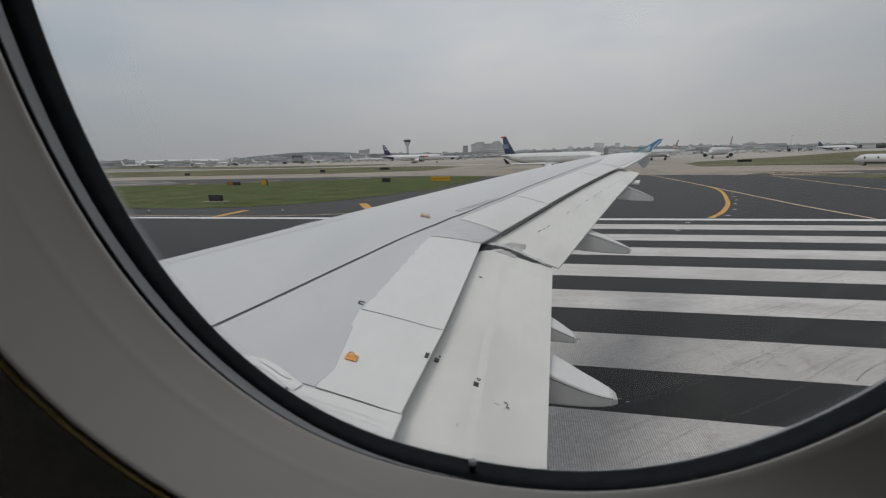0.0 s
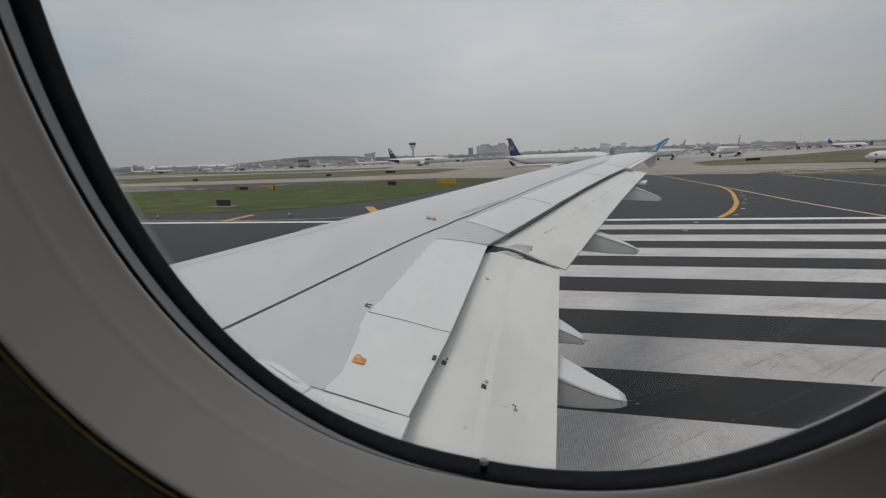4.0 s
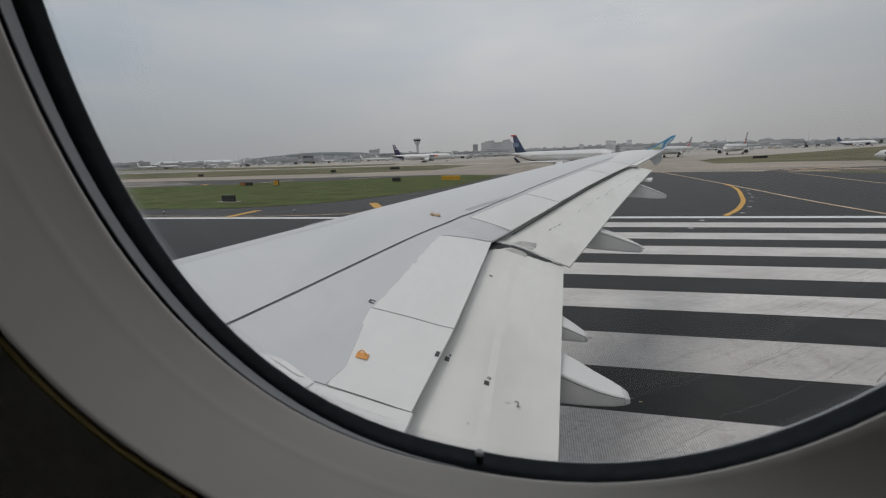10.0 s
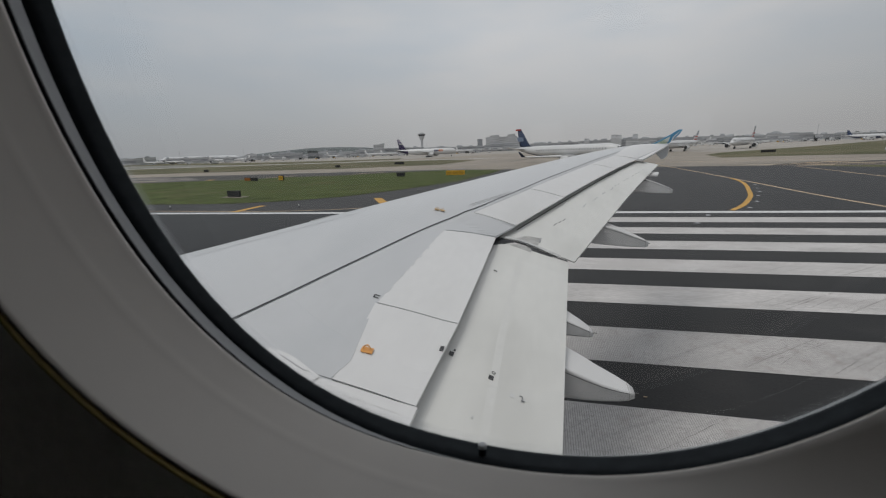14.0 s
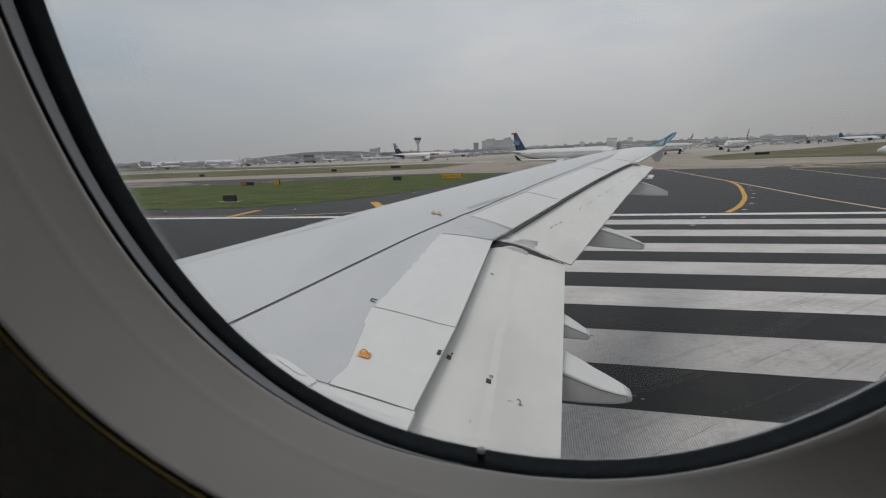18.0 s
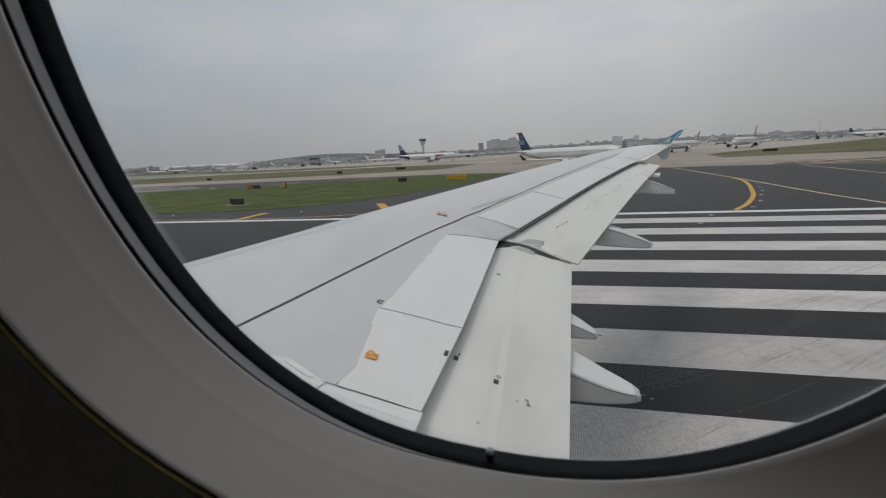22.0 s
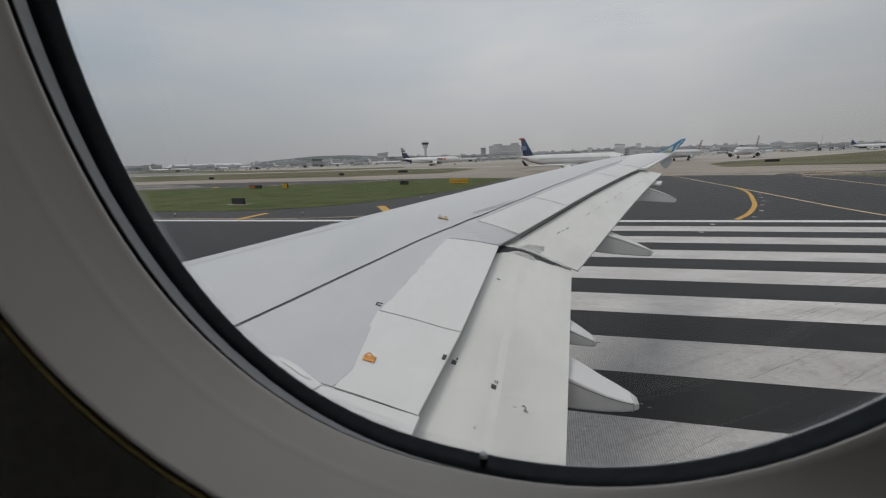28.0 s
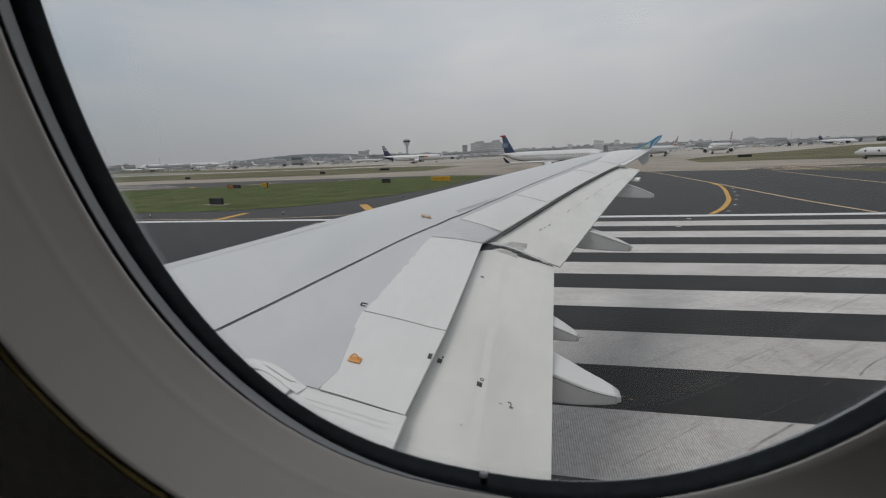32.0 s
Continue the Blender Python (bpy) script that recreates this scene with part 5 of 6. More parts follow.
for x0, x1, mt in ((12.6, 11.2, M_LOGO_ORANGE), (14.3, 12.9, M_LOGO_ORANGE), (10.9, 9.8, M_PURPLE), (9.5, 8.4, M_PURPLE), (8.1, 7.0, M_PURPLE)):
    side_mark(body, [(x0, 4.5), (x0, 5.9), (x1, 5.9), (x1, 4.5)], -2.53, mt, "plain coloured logo block", "logo_block")

# airliners beyond the grass
STRIPES = (M_RED, M_JET, M_RED, M_JET, M_FLAGBLUE, M_JET, M_FLAGBLUE)


def striped_fin(fin_ob, xf, zt, top, L, fc):
    for k, mt in enumerate(STRIPES):
        f0, f1 = k / 7, (k + 0.9) / 7
        z0, z1 = zt + (top - zt) * (0.12 + 0.86 * f0), zt + (top - zt) * (0.12 + 0.86 * f1)
        for s in (-1, 1):
            side_mark(fin_ob, [(xf - 0.025 * L - 0.1 * L * f0, z0), (xf - 0.025 * L - 0.1 * L * f1, z1), (xf - (0.130 * L + 0.030 * L * f1) * fc - 0.118 * L * f1 * (1 - fc), z1), (xf - (0.130 * L + 0.030 * L * f0) * fc - 0.118 * L * f0 * (1 - fc), z0)], s * 0.16, mt, "painted tail stripe", "tail_stripe")


a, body, fin_ob, xf, zt = aircraft("airliner", "white twin-engined airliner with striped tail, partly behind the wing tip", 39.5, 1.9, 34.3, 3.4, 9.9,
                                   heading(polar(13.5, 230), polar(17.0, 260)), er=0.95, fc=0.78, windows=22, sides=(1,), group="airliners on the taxiways")
striped_fin(fin_ob, xf, zt, 9.9, 39.5, 0.78)
a, body, fin_ob, xf, zt = aircraft("airliner", "white twin-engined airliner with striped tail, nose towards the runway", 41.0, 1.95, 35.0, 3.6, 11.7,
                                   heading(polar(20.45, 258), polar(22.35, 296)), er=1.2, fc=0.85, windows=20, sides=(1,), bogie=1, group="airliners on the taxiways")
striped_fin(fin_ob, xf, zt, 11.7, 41.0, 0.85)
a, body, fin_ob, xf, zt = aircraft("airliner", "white airliner with navy blue tail far across the grass", 39.0, 1.95, 34.1, 3.3, 9.6,
                                   heading(polar(32.5, 560), polar(29.4, 588)), fin=M_NAVY, belly=M_NAVY, er=0.95, windows=0, group="airliners on the taxiways")
aircraft("business_jet", "white business jet with dark belly on the taxiway", 21.0, 1.05, 19.5, 1.55, 5.6,
         heading(polar(33.1, 138), polar(39.3, 130)), belly=M_NAVY, belly_from=-45, engines="tail", er=0.55, t_tail=True, windows=6, winglet=M_SIGNBLACK, sides=(1,))
a, body, fin_ob, xf, zt = aircraft("narrow_airliner", "white rear-engined airliner with red and dark tail", 45.0, 1.65, 32.8, 3.2, 9.0,
                                   heading(polar(47, 150), polar(62, 168)), fin=M_RED, engines="tail", er=0.8, t_tail=True, windows=0)
# small aircraft parked before the terminals
base_jet, _, _, _, _ = aircraft("parked_jet", "small white jet parked before the terminal", 36.0, 1.9, 33.0, 3.5, 11.5, pose(*polar(-22.6, 830), 0, 0, 0, 12), windows=0, group="jets parked at the terminals")
for bearing, d, turn in ((-20.6, 850, 8), (-34.6, 980, 20), (-27.6, 930, 10), (-15.4, 800, 170), (-13.2, 820, 15), (-47.6, 900, 14), (-45.6, 930, 24),
                         (-10.6, 830, 30), (20.5, 860, 170), (25.4, 840, 20), (14.6, 850, 20), (-41.2, 1010, 18), (-38.6, 990, 190), (17.4, 860, 190), (23.2, 850, 12)):
    copy_thing(base_jet, pose(*polar(bearing, d), 0, 0, 0, turn))


# ---- airfield signs and lights ----
def sign(x, y, w, h, face, label, turn=0.0, modules=1, bars=0, back=M_SIGNBLACK, pad=False, split=None):
    t = thing("airfield_sign", label, "sign", pose(x, y, 0.004, 0, 0, turn), "airfield signs")
    mw = w / modules
    for k in range(modules):
        cx = -w / 2 + mw * (k + 0.5)
        bm = bmesh.new()
        block(bm, cx, 0, 0.07 + h / 2, mw - 0.03, 0.26, h, 0.05)
        cab = part("cabinet", fixed(bm), back, t)
        bm = bmesh.new()
        block(bm, cx, -0.137, 0.07 + h / 2, mw - 0.12, 0.012, h - 0.1)
        fm = split[k % len(split)] if split else face
        fp = part("face", fixed(bm), fm, cab, "plain sign face")
        for i in range(bars):
            bm = bmesh.new()
            block(bm, cx - mw * 0.35 + mw * 0.7 * (i + 0.5) / bars, -0.146, 0.07 + h / 2, mw * 0.45 / bars, 0.006, h * 0.42)
            part("lettering_bar", fixed(bm), M_LETTER, cab)
        for sx in (-0.32, 0.32):
            bm = bmesh.new()
            block(bm, cx + sx * mw, 0, 0.04, 0.07, 0.07, 0.08)
            part("leg", fixed(bm), M_JETGREY, t)
    if pad:
        bm = bmesh.new()
        block(bm, 0, 0, 0.02, w + 1.1, 1.3, 0.04)
        part("concrete_pad", fixed(bm), M_CONCRETE, t, "thin concrete pad")
    return t


sign(-36.4, 43.3, 2.2, 0.72, M_SIGNBLACK, "black back of an airfield sign on the grass", -12, 1, pad=True)
sign(-58.0, 74.4, 3.9, 0.62, M_SIGNORANGE, "orange and black airfield sign beside the grass", -16, 2, split=(M_SIGNORANGE, M_SIGNBLACK), bars=0)
sign(-50.6, 73.8, 1.5, 0.9, M_SIGNYELLOW, "small yellow airfield sign", -20, 1, bars=2)
sign(-26.9, 77.1, 1.75, 0.72, M_SIGNBLACK, "black back of an airfield sign", -8, 1)
sign(-16.4, 78.0, 3.7, 0.80, M_SIGNYELLOW, "long yellow airfield sign with dark lettering", -6, 3, bars=3, back=M_SIGNYELLOW)
sign(-56.5, 161, 4.3, 0.85, M_SIGNBLACK, "long black airfield sign in the far grass", -10, 2)
sign(-74.3, 143.5, 2.2, 0.85, M_SIGNBLACK, "small black airfield sign", -10, 1)
sign(-126.0, 137.0, 2.8, 0.85, M_SIGNBLACK, "small black airfield sign", -14, 1)
sign(72.5, 165.3, 5.0, 0.8, M_SIGNBLACK, "row of black sign modules in the grass", 14, 4)
sign(69.0, 66.0, 2.6, 1.0, M_SIGNORANGE, "orange and dark airfield sign", 20, 2, split=(M_SIGNORANGE, M_SIGNBLACK))


def edge_light(x, y, group, label):
    t = thing("edge_light", label, "light", pose(x, y, -0.008), group)
    for nm, prof, mt in (("base", [(0, 0.10), (0.02, 0.10), (0.04, 0.04)], M_SIGNBLACK), ("stem", [(0.04, 0.02), (0.17, 0.02)], M_SIGNBLACK), ("lens", [(0.17, 0.055), (0.20, 0.07), (0.26, 0.06), (0.29, 0.025)], M_LAMP)):
        bm = bmesh.new()
        loft(bm, [[(r * math.cos(2 * math.pi * i / 10), r * math.sin(2 * math.pi * i / 10), z) for i in range(10)] for z, r in prof], True, (True, True))
        part(nm, fixed(bm), mt, t)
    return t


first = edge_light(-35.3, 33.1, "runway edge lights", "small white runway edge light on a stem")
for x, y in ((-21.6, 33.6), (-66, 34), (-96, 34), (-14.6, 47.6), (44, 62), (58, 34)):
    copy_thing(first, pose(x, y, -0.008))


def flush_light(x, y):
    t = thing("flush_light", "flush metal light set in the pavement", "light", pose(x, y, -0.010), "flush pavement lights")
    bm = bmesh.new()
    loft(bm, [[(r * math.cos(2 * math.pi * i / 12), r * math.sin(2 * math.pi * i / 12), z) for i in range(12)] for z, r in ((0, 0.15), (0.012, 0.14), (0.02, 0.08))], True, (True, True))
    part("housing", fixed(bm), M_JETGREY, t)
    return t


lamp0 = flush_light(20.7, 48.9)
for x, y in ((19.4, 45.4), (18.3, 42.3), (16.9, 39.2), (15.3, 35.5), (13.5, 32.2), (21.6, 52.2), (9.9, 28.9), (8.4, 26.0)):
    copy_thing(lamp0, pose(x, y, -0.010))


# hairline cracks and scuffs that cross the stripes
M_SCUFF = mat("rubber_scuff", (0.25, 0.238, 0.23), 0.85, 0, (2.0, 0.3), (14.0, 0.3))
rnd = random.Random(11)
CRACKS = [((3.96, 8.82), (6.0, 10.45), 0.022, 0), ((4.78, 9.34), (6.42, 10.48), 0.020, 1), ((5.49, 8.82), (7.12, 10.24), 0.024, 1), ((6.04, 8.95), (6.85, 9.65), 0.016, 1), ((1.3, 5.6), (3.0, 7.0), 0.016, 0), ((0.2, 6.0), (1.2, 7.0), 0.012, 1),
          ((6.3, 12.35), (8.3, 14.0), 0.022, 1), ((7.8, 12.35), (9.8, 14.0), 0.026, 0), ((9.2, 12.4), (10.6, 13.6), 0.020, 1), ((2.1, 8.9), (3.4, 9.9), 0.012, 1), ((12.0, 15.9), (14.2, 17.5), 0.03, 1), ((9.6, 15.9), (11.4, 17.3), 0.026, 0)]
for p, q, w, broken in CRACKS:
    n = 8 if broken else 3
    for k in range(n):
        f0, f1 = (k + (0.16 if broken else 0) * rnd.random()) / n, (k + 1 - (0.45 * rnd.random() if broken else 0)) / n
        pts = [(p[0] + (q[0] - p[0]) * (f0 + (f1 - f0) * s / 6) + rnd.uniform(-0.02, 0.02), p[1] + (q[1] - p[1]) * (f0 + (f1 - f0) * s / 6)) for s in range(7)]
        ribbon("pavement_crack", pts, w * rnd.uniform(0.45, 0.95), -0.002, M_SCUFF, "hairline crack across a white stripe", "crack")
for k in range(30):  # a worn web of fine lines farther aft
    row = rnd.choice((2, 3, 3, 4, 4, 5, 6))
    y = 1.8 + 3.5 * row + rnd.uniform(0.05, 0.5)
    x, run = y * rnd.uniform(0.42, 0.66), rnd.uniform(0.3, 1.0)
    lean = rnd.choice((1.15, 1.2, 1.3, 0.9))
    pts = [(x + run * lean * q + rnd.uniform(-0.03, 0.03), y + run * q) for q in (0, 0.25, 0.5, 0.75, 1)]
    ribbon("pavement_crack", pts, 0.007 + 0.0018 * row * rnd.random(), -0.002, M_SCUFF, "hairline crack across a white stripe", "crack")
for k in range(40):  # scuffed spots on the near stripes
    row = rnd.choice((1, 2, 2, 3, 3, 4))
    x, y = rnd.uniform(1.5, 11) + row, 1.8 + 3.5 * row + rnd.uniform(0.15, 1.6)
    a, s = rnd.uniform(0.3, 0.9), rnd.uniform(0.03, 0.10)
    ribbon("scuff_mark", [(x, y), (x + s * math.cos(a), y + s * math.sin(a))], rnd.uniform(0.012, 0.03), -0.002, M_SCUFF, "small dark scuff on a white stripe", "tyre mark")
for x0, slope, w in ((-3.9, 1.15, 0.030), (-2.4, 1.08, 0.022), (0.8, 1.22, 0.035), (2.6, 0.95, 0.025), (6.4, 1.3, 0.04), (11.0, 1.1, 0.05), (17.5, 0.9, 0.06)):
    for k in range(8):
        y0, y1 = 1.8 + 3.5 * k, 3.55 + 3.5 * k
        pts = [(x0 + (y0 + (y1 - y0) * q) * slope + 0.05 * math.sin(9 * q + 3 * k + x0), y0 + (y1 - y0) * q) for q in (0.02, 0.2, 0.4, 0.6, 0.8, 0.98)]
        if pts[0][0] > STRIPE_LEFT and pts[-1][0] < STRIPE_RIGHT and (k + round(x0)) % 4:
            ribbon("scuff_mark", pts, w * (1 + 0.4 * math.sin(5 * k + x0)), -0.002, M_SCUFF, "thin dark scuff across a white stripe", "tyre mark")
bm = bmesh.new()
block(bm, 1.84, 7.42, -0.006, 0.06, 0.018, 0.012)
tagged(part("paint_chip", fixed(bm), M_PALEYELLOW), "tiny pale yellow paint chip on the asphalt", "debris")

# ---- the far side of the airport ----
def facade(name, label, category, bearing, d, w, depth, h, turn=None, wall=M_BUILD, roof=M_ROOF, bands=1, overhang=0.6, group="terminal buildings", plant=0, piers=0, glass=None, eave=0.7):
    """A flat-roofed building with window bands, face towards the field."""
    x, y = polar(bearing, d)
    t = thing(name, label, category, pose(x, y, 0, 0, 0, -bearing if turn is None else turn), group)
    bm = bmesh.new()
    block(bm, 0, depth / 2, h / 2 - 0.02, w, depth, h + 0.04)
    walls = part("walls", fixed(bm), wall, t)
    bm = bmesh.new()
    block(bm, 0, depth / 2 - overhang / 2, h + eave / 2, w + overhang, depth + overhang, eave)
    rf = part("roof", fixed(bm), roof, t)
    storey = h / max(1, bands)
    for k in range(bands):
        bm = bmesh.new()
        block(bm, 0, -0.06, storey * (k + 0.52), w * 0.965, 0.14, storey * 0.46)
        wb = part("window_band", fixed(bm), glass or M_FACADE, walls, "dark strip of windows")
    for k in range(piers):
        bm = bmesh.new()
        block(bm, -w / 2 + w * (k + 0.5) / piers, -0.4, h / 2, 0.9, 0.8, h)
        part("pier", fixed(bm), wall, walls)
    rnd = random.Random(round(bearing * 100) + round(d))
    for k in range(plant):
        bm = bmesh.new()
        hh, ww = rnd.uniform(1.2, 3.6), rnd.uniform(3, 9)
        block(bm, rnd.uniform(-0.46, 0.46) * w, depth * rnd.uniform(0.2, 0.7), h + 0.7 + hh / 2, ww, 4, hh)
        part("roof_plant", fixed(bm), rnd.choice((M_BUILD, M_BUILDDARK, M_ROOF)), rf)
    return t


# control tower
tx, ty = polar(-16.2, 1100)
tower = thing("control_tower", "grey control tower with a wide glazed cab", "tower", pose(tx, ty, 0) @ Matrix.Diagonal((0.85, 0.85, 0.91, 1)))


def turned(bm, prof, n=20):
    loft(bm, [[(r * math.cos(2 * math.pi * i / n), r * math.sin(2 * math.pi * i / n), z) for i in range(n)] for z, r in prof], True, (True, True))
    return fixed(bm)


part("shaft", turned(bmesh.new(), [(-0.1, 5.2), (10, 4.0), (28, 3.6), (36, 3.7), (38, 4.4)]), M_BUILD, tower, smooth=True)
part("gallery", turned(bmesh.new(), [(38, 4.6), (41, 6.6), (45, 8.4), (47.6, 9.4)]), M_BUILD, tower)
cab = part("cab", turned(bmesh.new(), [(47.6, 9.0), (52.4, 11.2)]), M_DARKGLASS, tower, "dark glazed cab")
part("cab_roof", turned(bmesh.new(), [(52.4, 11.6), (53.8, 11.6), (54.6, 7.0), (56.0, 6.6), (56.4, 2.0)]), M_BUILDDARK, tower)
bm = bmesh.new()
block(bm, 0, 0, 59, 0.5, 0.5, 6)
part("antenna", fixed(bm), M_BUILDDARK, tower)

# long terminals, from one end of the view to the other
facade("terminal", "pale terminal with long dark window bands", "building", -11.2, 930, 125, 40, 12, bands=2, plant=9, piers=12)
facade("terminal", "pale terminal pier with gate bays", "building", -6.0, 880, 60, 40, 12, bands=3, plant=5)
facade("car_park", "layered concrete car park", "building", -4.9, 960, 74, 50, 17, wall=M_WHITEROOF, roof=M_WHITEROOF, glass=M_BUILDDARK, bands=4, plant=3)
facade("hotel", "tall grey stepped block behind the terminal", "building", -5.7, 1150, 82, 40, 35, wall=M_BUILD, glass=M_HAZEGLASS, bands=6, plant=4)
facade("hotel", "tall grey stepped block behind the terminal", "building", -6.6, 1148, 24, 38, 39, wall=M_BUILD, glass=M_HAZEGLASS, bands=6, plant=1)
facade("hotel", "tall grey stepped block behind the terminal", "building", -4.4, 1148, 20, 38, 40, wall=M_BUILD, glass=M_HAZEGLASS, bands=6, plant=1)
facade("stair_tower", "narrow dark upright tower block", "building", -8.5, 1050, 12, 13, 29, wall=M_FACADE, bands=4)
facade("terminal", "long low terminal with flat roof", "building", 0.6, 900, 110, 40, 12, bands=2, plant=10, piers=8)
facade("terminal", "long terminal with roof plant", "building", 7.2, 890, 96, 40, 13, bands=3, plant=10, piers=10)
facade("terminal", "long terminal with roof plant", "building", 11.6, 880, 62, 40, 13, wall=M_BUILD, glass=M_BUILDDARK, bands=3, plant=6)
for b, hh in ((5.0, 17), (8.15, 22), (8.75, 21), (10.55, 21)):
    facade("stair_tower", "pale upright stair tower on the terminal", "building", b, 884, 9, 10, hh, wall=M_WHITEROOF, glass=M_BUILD, bands=1, group="stair towers")
facade("terminal", "grey terminal concourse with flat roof", "building", 15.2, 860, 70, 40, 12, wall=M_BUILDDARK, bands=2, plant=7)
facade("hangar", "pale low flat-roofed hangar", "building", 18.6, 900, 60, 40, 12, bands=1, plant=5)
facade("terminal", "low grey service buildings", "building", 22.4, 820, 80, 30, 9, wall=M_BUILDDARK, bands=1, plant=8)
facade("terminal", "pale concourse with jet bridges", "building", 25.2, 760, 50, 30, 10, bands=1, plant=6)
facade("office_block", "brown-grey square block with dark front", "building", 26.6, 760, 15, 25, 8, wall=M_BUILDDARK, bands=2, plant=2)
facade("terminal", "low pale freight sheds", "building", 29.6, 980, 80, 30, 8, wall=M_BUILDDARK, bands=1, plant=5)
facade("terminal", "low pale freight sheds", "building", 34.0, 1000, 90, 30, 7, wall=M_BUILDDARK, bands=1, plant=4)
facade("terminal", "grey terminal end beside the tower", "building", -18.6, 1040, 95, 40, 15, wall=M_BUILDDARK, bands=2, plant=8)
facade("office_block", "green-topped grey office block", "building", -21.9, 1000, 24, 24, 24, wall=M_BUILD, glass=M_BUILDDARK, bands=3, plant=2)
facade("hangar", "grey hangar with sloping flank", "building", -23.4, 1010, 38, 30, 13, wall=M_BUILD, bands=1, plant=2)
facade("hangar", "dark green flat-roofed hangar", "building", -30.3, 900, 20, 24, 14, wall=M_HAZEGREEN, roof=M_HAZEGREEN, bands=1)
facade("freight_shed", "low white freight shed", "building", -27.3, 980, 56, 30, 9, bands=1, plant=4)
facade("freight_shed", "low white freight shed", "building", -33.6, 1000, 60, 30, 10, bands=1, plant=5)
facade("freight_shed", "long shed with white metal roof and dark doors", "building", -39.3, 1150, 95, 40, 9, roof=M_WHITEROOF, bands=1, plant=4)
facade("freight_shed", "long shed with white metal roof and dark doors", "building", -44.0, 1180, 105, 40, 11, roof=M_WHITEROOF, bands=1, plant=4)
facade("freight_shed", "grey shed near the field's end", "building", -48.2, 1120, 36, 30, 14, wall=M_BUILD, glass=M_BUILDDARK, bands=1, plant=3)
facade("freight_shed", "grey shed near the field's end", "building", -50.5, 1150, 60, 30, 13, wall=M_BUILD, bands=1, plant=3)
facade("freight_shed", "long white concourse below the wooded rise", "building", -30.8, 1120, 330, 40, 6, roof=M_WHITEROOF, wall=M_WHITEROOF, glass=M_BUILDDARK, bands=1, eave=3.0, plant=12)
x, y = polar(-42.9, 1250)
shed = thing("freight_shed", "very long shed under a sloping white metal roof", "building", pose(x, y, 0, 0, 0, 42.9), "terminal buildings")
bm = bmesh.new()
block(bm, 0, 40, 3.9, 176, 78, 7.9)
part("walls", fixed(bm), M_BUILDDARK, shed)
bm = bmesh.new()
loft(bm, [[(sx - 8 * (z > 12) * (1 if sx > 0 else -1), y, z + o) for sx, o in ((-90, 0), (90, 0), (90, -0.6), (-90, -0.6))] for y, z in ((-2, 8.4), (30, 13.8), (60, 15.6), (80, 15.0))], True, (True, True))
part("roof", fixed(bm), M_BUILD, shed, "sloping white metal roof")
for k in range(14):
    bm = bmesh.new()
    block(bm, -82 + 12.6 * k, 0.8, 3.4, 7.5, 0.5, 5.6)
    part("dock_door", fixed(bm), M_FACADE, shed)
for k in range(13):  # white service halls below the rise
    bb = -37.5 + 1.35 * k + 0.3 * math.sin(4.1 * k)
    facade("service_hall", "white flat-roofed service hall", "building", bb, 1060 + 30 * math.sin(2.9 * k), 22 + 10 * abs(math.sin(1.7 * k)), 20, 8 + 7 * abs(math.sin(2.3 * k + 1)), wall=(M_WHITEROOF, M_BUILD, M_WHITEROOF)[k % 3], roof=M_WHITEROOF, bands=1 + k % 2, glass=(M_BUILDDARK, M_ROOF)[k % 2], group="service halls", plant=1)
for k in range(36):  # low stores and containers along the apron edge
    bb = -48.5 + 1.12 * k + 0.7 * math.sin(3.7 * k)
    facade("apron_store", "small pale apron store or container stack", "building", bb, 960 + 40 * math.sin(1.9 * k), 10 + 7 * abs(math.sin(2.1 * k)), 8, 3.4 + 2.6 * abs(math.sin(1.3 * k)), wall=(M_BUILD, M_WHITEROOF, M_BUILDDARK)[k % 3], roof=(M_WHITEROOF, M_ROOF)[k % 2], bands=1, group="stores along the apron", glass=M_BUILDDARK)
for k in range(30):  # low stores, stands and parked loaders before the aft terminals
    bb = 10.5 + 0.78 * k + 0.3 * math.sin(5.3 * k)
    facade("apron_store", "small apron store beside the stands", "building", bb, 760 + 45 * math.sin(2.7 * k), 6 + 8 * abs(math.sin(1.7 * k)), 6, 3.0 + 4.5 * abs(math.sin(2.3 * k + 0.4)), wall=(M_BUILDDARK, M_BUILD, M_WHITEROOF, M_HAZEGREEN)[k % 4], roof=(M_ROOF, M_WHITEROOF, M_BUILDDARK)[k % 3], bands=1 + k % 2, group="stores along the apron", glass=(M_FACADE, M_BUILDDARK)[k % 2])
for k in range(9):  # jet bridges along the terminal
    x, y = polar(-14.6 + 1.25 * k, 868)
    t = thing("jet_bridge", "pale raised passenger bridge", "jet bridge", pose(x, y, 0, 0, 0, 20 + 7 * (k % 3)), "jet bridges")
    bm = bmesh.new()
    block(bm, 0, 0, 5.2, 3, 26, 2.8)
    part("tunnel", fixed(bm), M_BUILD, t)
    for s in (-9, 9):
        bm = bmesh.new()
        block(bm, 0, s, 1.9, 1.2, 1.2, 3.9)
        part("support", fixed(bm), M_BUILDDARK, t)
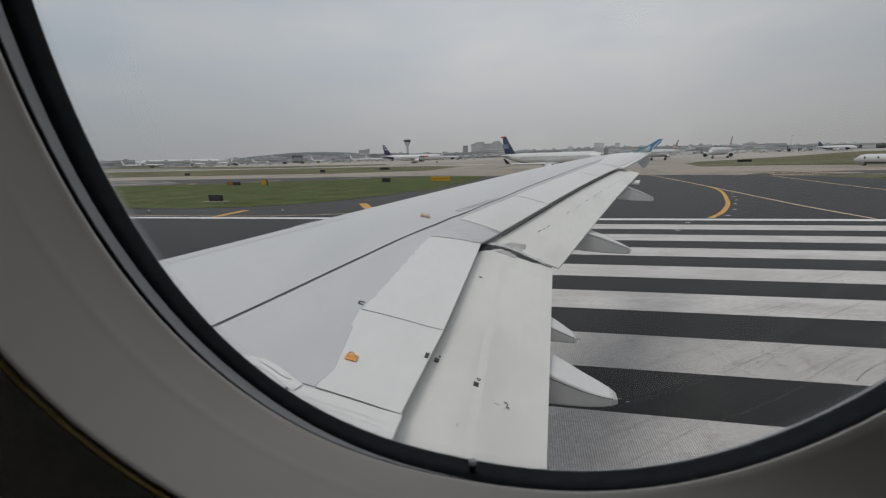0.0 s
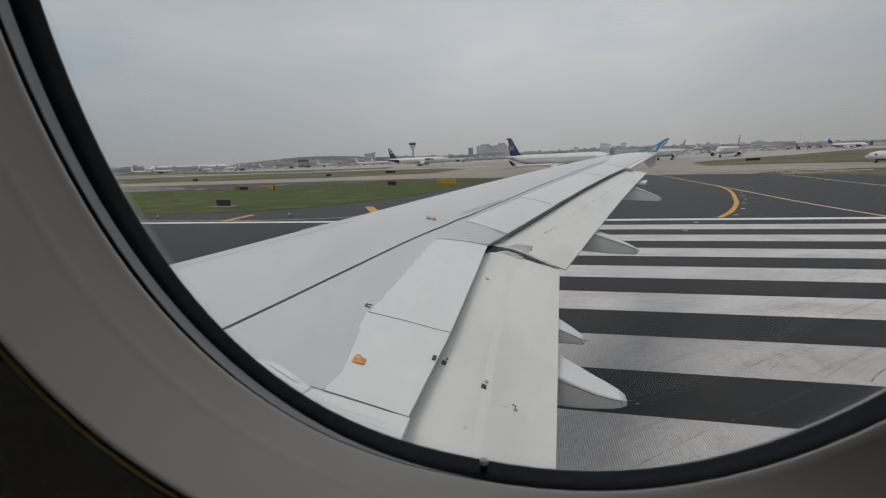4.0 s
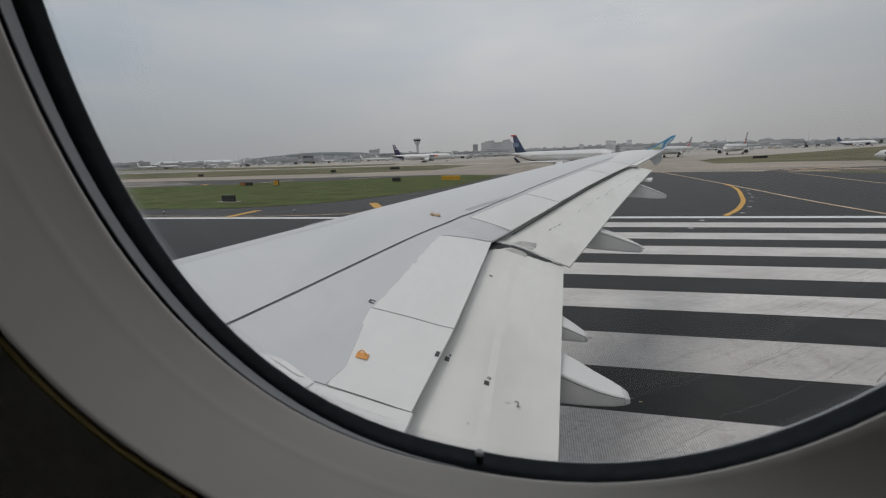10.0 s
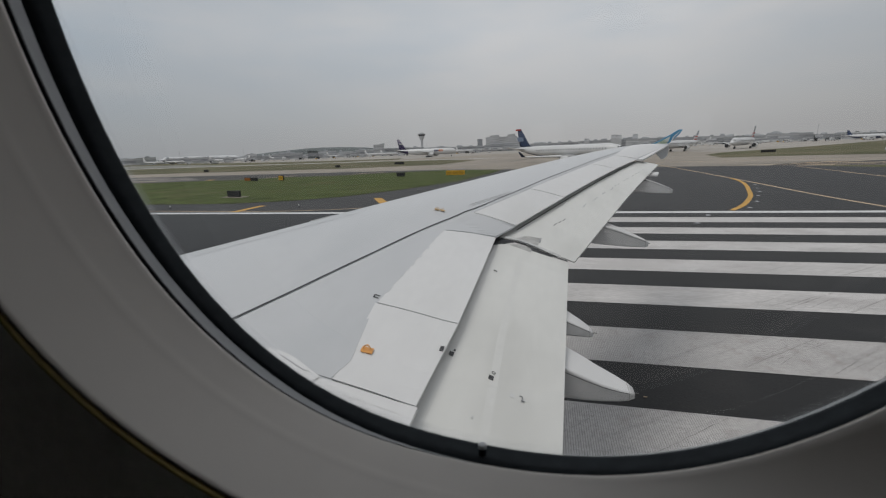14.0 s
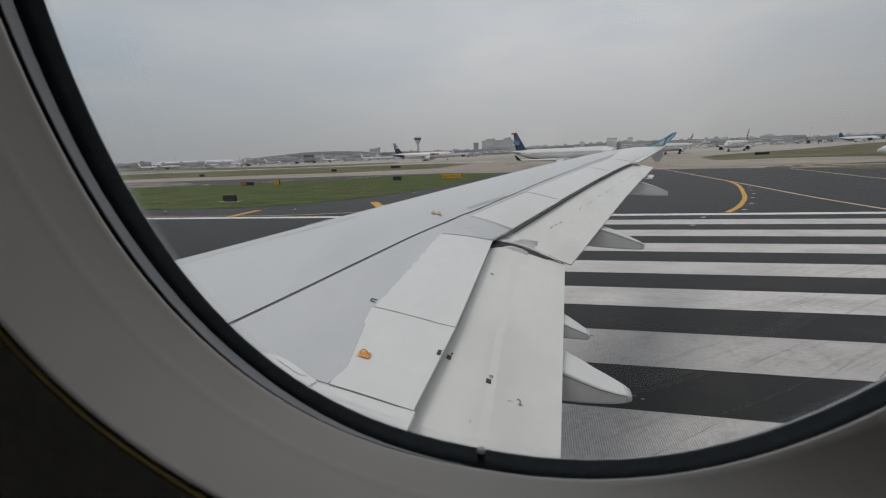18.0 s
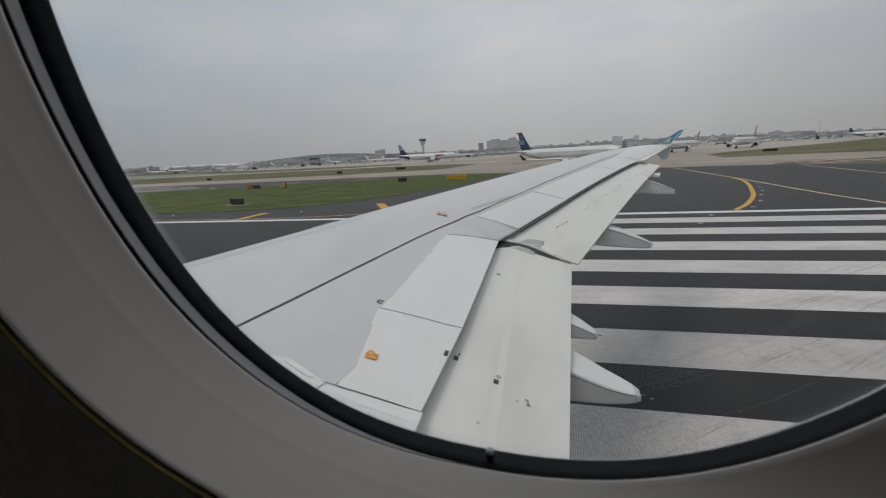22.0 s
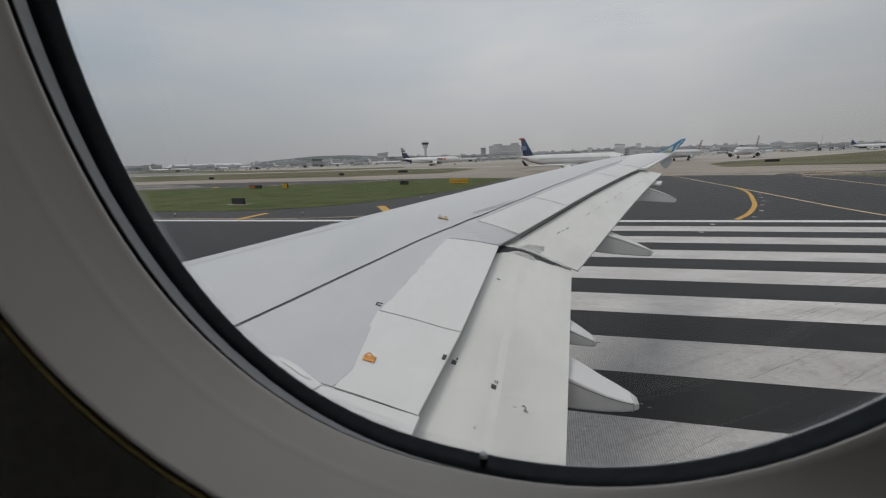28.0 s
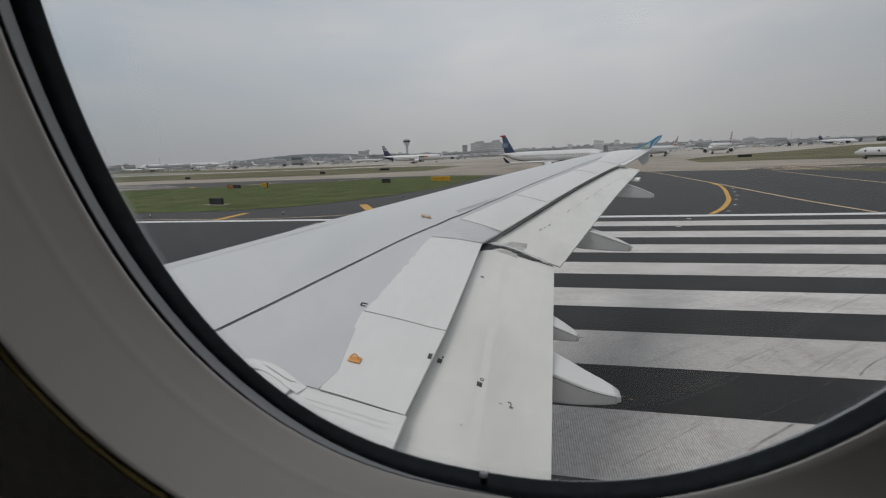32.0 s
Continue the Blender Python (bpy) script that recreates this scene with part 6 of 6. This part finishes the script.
for k in range(11):  # tall lamp masts over the aprons
    b = -45 + 7.2 * k + 0.6 * math.sin(5.1 * k)
    x, y = polar(b, 800 + 60 * math.sin(2.3 * k))
    t = thing("lamp_mast", "tall thin apron lamp mast", "lamp post", pose(x, y, 0), "apron lamp masts")
    bm = bmesh.new()
    loft(bm, [[(r * math.cos(i * 1.05), r * math.sin(i * 1.05), z) for i in range(6)] for z, r in ((0, 0.32), (20, 0.16))], True, (True, True))
    part("mast", fixed(bm), M_BUILDDARK, t)
    bm = bmesh.new()
    block(bm, 0, 0, 20.3, 2.4, 0.8, 0.6)
    part("lamp_head", fixed(bm), M_BUILD, t)
for k in range(7):  # cranes or poles past the far airliner
    x, y = polar(29.2 + 0.28 * k, 640)
    t = thing("lamp_mast", "thin pole beyond the far airliner", "lamp post", pose(x, y, 0), "far poles")
    bm = bmesh.new()
    block(bm, 0, 0, 4 + math.sin(3 * k), 0.4, 0.4, 8.06 + 2 * math.sin(3 * k))
    part("mast", fixed(bm), M_BUILD, t)

# service vehicles before the terminals
rnd = random.Random(7)


def service_truck(x, y, turn, paint, label):
    t = thing("service_truck", label, "truck", pose(x, y, 0, 0, 0, turn), "service vehicles on the apron")
    bm = bmesh.new()
    block(bm, 1.2, 0, 1.9, 4.6, 2.3, 2.5, 0.15)
    part("box_body", fixed(bm), paint, t)
    bm = bmesh.new()
    block(bm, -2.2, 0, 1.45, 1.9, 2.2, 1.9, 0.3)
    cab_ = part("cab", fixed(bm), M_JET, t)
    bm = bmesh.new()
    block(bm, -2.75, 0, 1.85, 0.9, 2.24, 0.7)
    part("windscreen", fixed(bm), M_DARKGLASS, cab_)
    for wx in (-2.0, 2.4):
        for wy in (-1.0, 1.0):
            wheel(t, wx, wy, 0.45, 0.28)
    return t


for k in range(34):
    x, y = polar(rnd.uniform(-44, -8), rnd.uniform(560, 800))
    service_truck(x, y, rnd.uniform(0, 360), rnd.choice((M_JET, M_BUILD, M_JETGREY, M_SIGNBLACK, M_JET)), "small pale service truck on the apron")
for k in range(18):
    x, y = polar(rnd.uniform(14, 32), rnd.uniform(460, 680))
    service_truck(x, y, rnd.uniform(0, 360), rnd.choice((M_JET, M_BUILD, M_SIGNBLACK)), "small service truck on the far apron")



def apron_tug(x, y, turn, paint, label):
    t = thing("apron_tug", label, "vehicle", pose(x, y, 0, 0, 0, turn), "tugs and carts on the apron")
    bm = bmesh.new()
    block(bm, 0, 0, 0.75, 3.2, 1.6, 0.8, 0.2)
    part("body", fixed(bm), paint, t)
    bm = bmesh.new()
    block(bm, 0.6, 0, 1.55, 1.2, 1.5, 0.8, 0.15)
    part("cab", fixed(bm), M_DARKGLASS, t)
    for wx in (-1.0, 1.0):
        for wy in (-0.75, 0.75):
            wheel(t, wx, wy, 0.35, 0.25)
    return t


def container_cart(x, y, turn, paint, label):
    t = thing("container_cart", label, "cart", pose(x, y, 0, 0, 0, turn), "tugs and carts on the apron")
    bm = bmesh.new()
    block(bm, 0, 0, 0.55, 3.4, 1.7, 0.2)
    part("bed", fixed(bm), M_JETGREY, t)
    bm = bmesh.new()
    loft(bm, [[(-1.5, -0.8, z), (1.5 + k, -0.8, z), (1.5 + k, 0.8, z), (-1.5, 0.8, z)] for z, k in ((0.66, 0.0), (1.1, 0.35), (2.2, 0.35), (2.25, 0.3))], True, (True, True))
    part("container", fixed(bm), paint, t)
    for wx in (-1.2, 1.2):
        for wy in (-0.7, 0.7):
            wheel(t, wx, wy, 0.25, 0.2)
    return t


tugs = [apron_tug(*polar(-30, 640), 10, M_SIGNYELLOW, "small yellow apron tug"), apron_tug(*polar(-25, 660), 70, M_JET, "small white apron tug"), container_cart(*polar(-21, 650), 20, M_JETGREY, "grey freight container on a cart"),
        container_cart(*polar(-35, 680), 5, M_JET, "white freight container on a cart"), apron_tug(*polar(-9.5, 560), 40, M_SIGNBLACK, "small dark apron tug")]
for k in range(110):
    b = rnd.uniform(-46, -7) if k < 75 else rnd.uniform(15, 31)
    d = rnd.uniform(600, 850) if k < 75 else rnd.uniform(560, 720)
    copy_thing(tugs[k % 5], pose(*polar(b, d), 0, 0, 0, rnd.uniform(0, 360)))

# the wooded rise behind the sheds, and far tree belts
bm = bmesh.new()
prof = [(-41.5, 0.5), (-39.4, 9), (-37.5, 15), (-35.5, 21), (-33.5, 25), (-31.5, 29), (-29.8, 31), (-28, 31), (-26, 30), (-24.6, 28), (-23, 25), (-21, 18), (-18, 17), (-14, 18), (-10, 14), (-6, 8), (-2, 0.5)]
rows_h = []
for d, k in ((1750, 0.0), (1800, 0.75), (1860, 1.0), (1990, 0.9), (2100, 0.0)):
    rows_h.append([])
    for i in range(len(prof) * 6 - 5):
        j, f = divmod(i, 6)
        b0, h0 = prof[j]
        b1, h1 = prof[min(j + 1, len(prof) - 1)]
        b, h = b0 + (b1 - b0) * f / 6, h0 + (h1 - h0) * f / 6
        x, y = polar(b, d)
        rows_h[-1].append((x, y, k * h * 1.22 * (1 + 0.012 * math.sin(7.3 * i) + 0.01 * math.sin(3.1 * i + d)) - 0.1))
loft(bm, rows_h, False)
tagged(part("hill", fixed(bm), M_HAZEGREEN, smooth=True), "low dark wooded rise behind the airport, greyed for haze", "hill", kind="structure")


def tree_belt(name, label, spans, seed):
    """A far belt of trees: many small uneven leaf clumps in one mesh."""
    r_ = random.Random(seed)
    vs, fs = [], []
    ico = bmesh.new()
    bmesh.ops.create_icosphere(ico, subdivisions=1, radius=1)
    ico.verts.ensure_lookup_table()
    iv = [v.co.copy() for v in ico.verts]
    fi = [[v.index for v in f.verts] for f in ico.faces]
    ico.free()
    for b0, b1, d, h, count in spans:
        for _ in range(count):
            x, y = polar(r_.uniform(b0, b1), d + r_.uniform(-25, 25))
            s = r_.uniform(0.3, 1.0)
            z = r_.uniform(0.1, 0.75) * h * r_.uniform(0.6, 1)
            w = h * r_.uniform(0.18, 0.4)
            o = len(vs)
            for v in iv:
                k = r_.uniform(0.75, 1.25)
                vs.append((x + v.x * w * k * 1.2, y + v.y * w * k, max(-0.2, z + v.z * w * 0.8 * k)))
            fs += [[o + q for q in f] for f in fi]
    me = bpy.data.meshes.new(name)
    me.from_pydata(vs, [], fs)
    me.materials.append(M_HAZETREE)
    return tagged(new(name, me), label, "trees", kind="stuff")


tree_belt("tree_belt", "far belt of trees in haze-greyed green along the airport edge", [(-52, -48, 1300, 14, 160), (-48, -38, 1500, 10, 220), (-23, -16, 1300, 12, 120), (13, 22, 1200, 15, 260), (21, 31, 1150, 13, 260), (30.5, 46, 1000, 9, 420), (46, 62, 1300, 16, 300), (-2, 13, 1250, 14, 200)], 3)
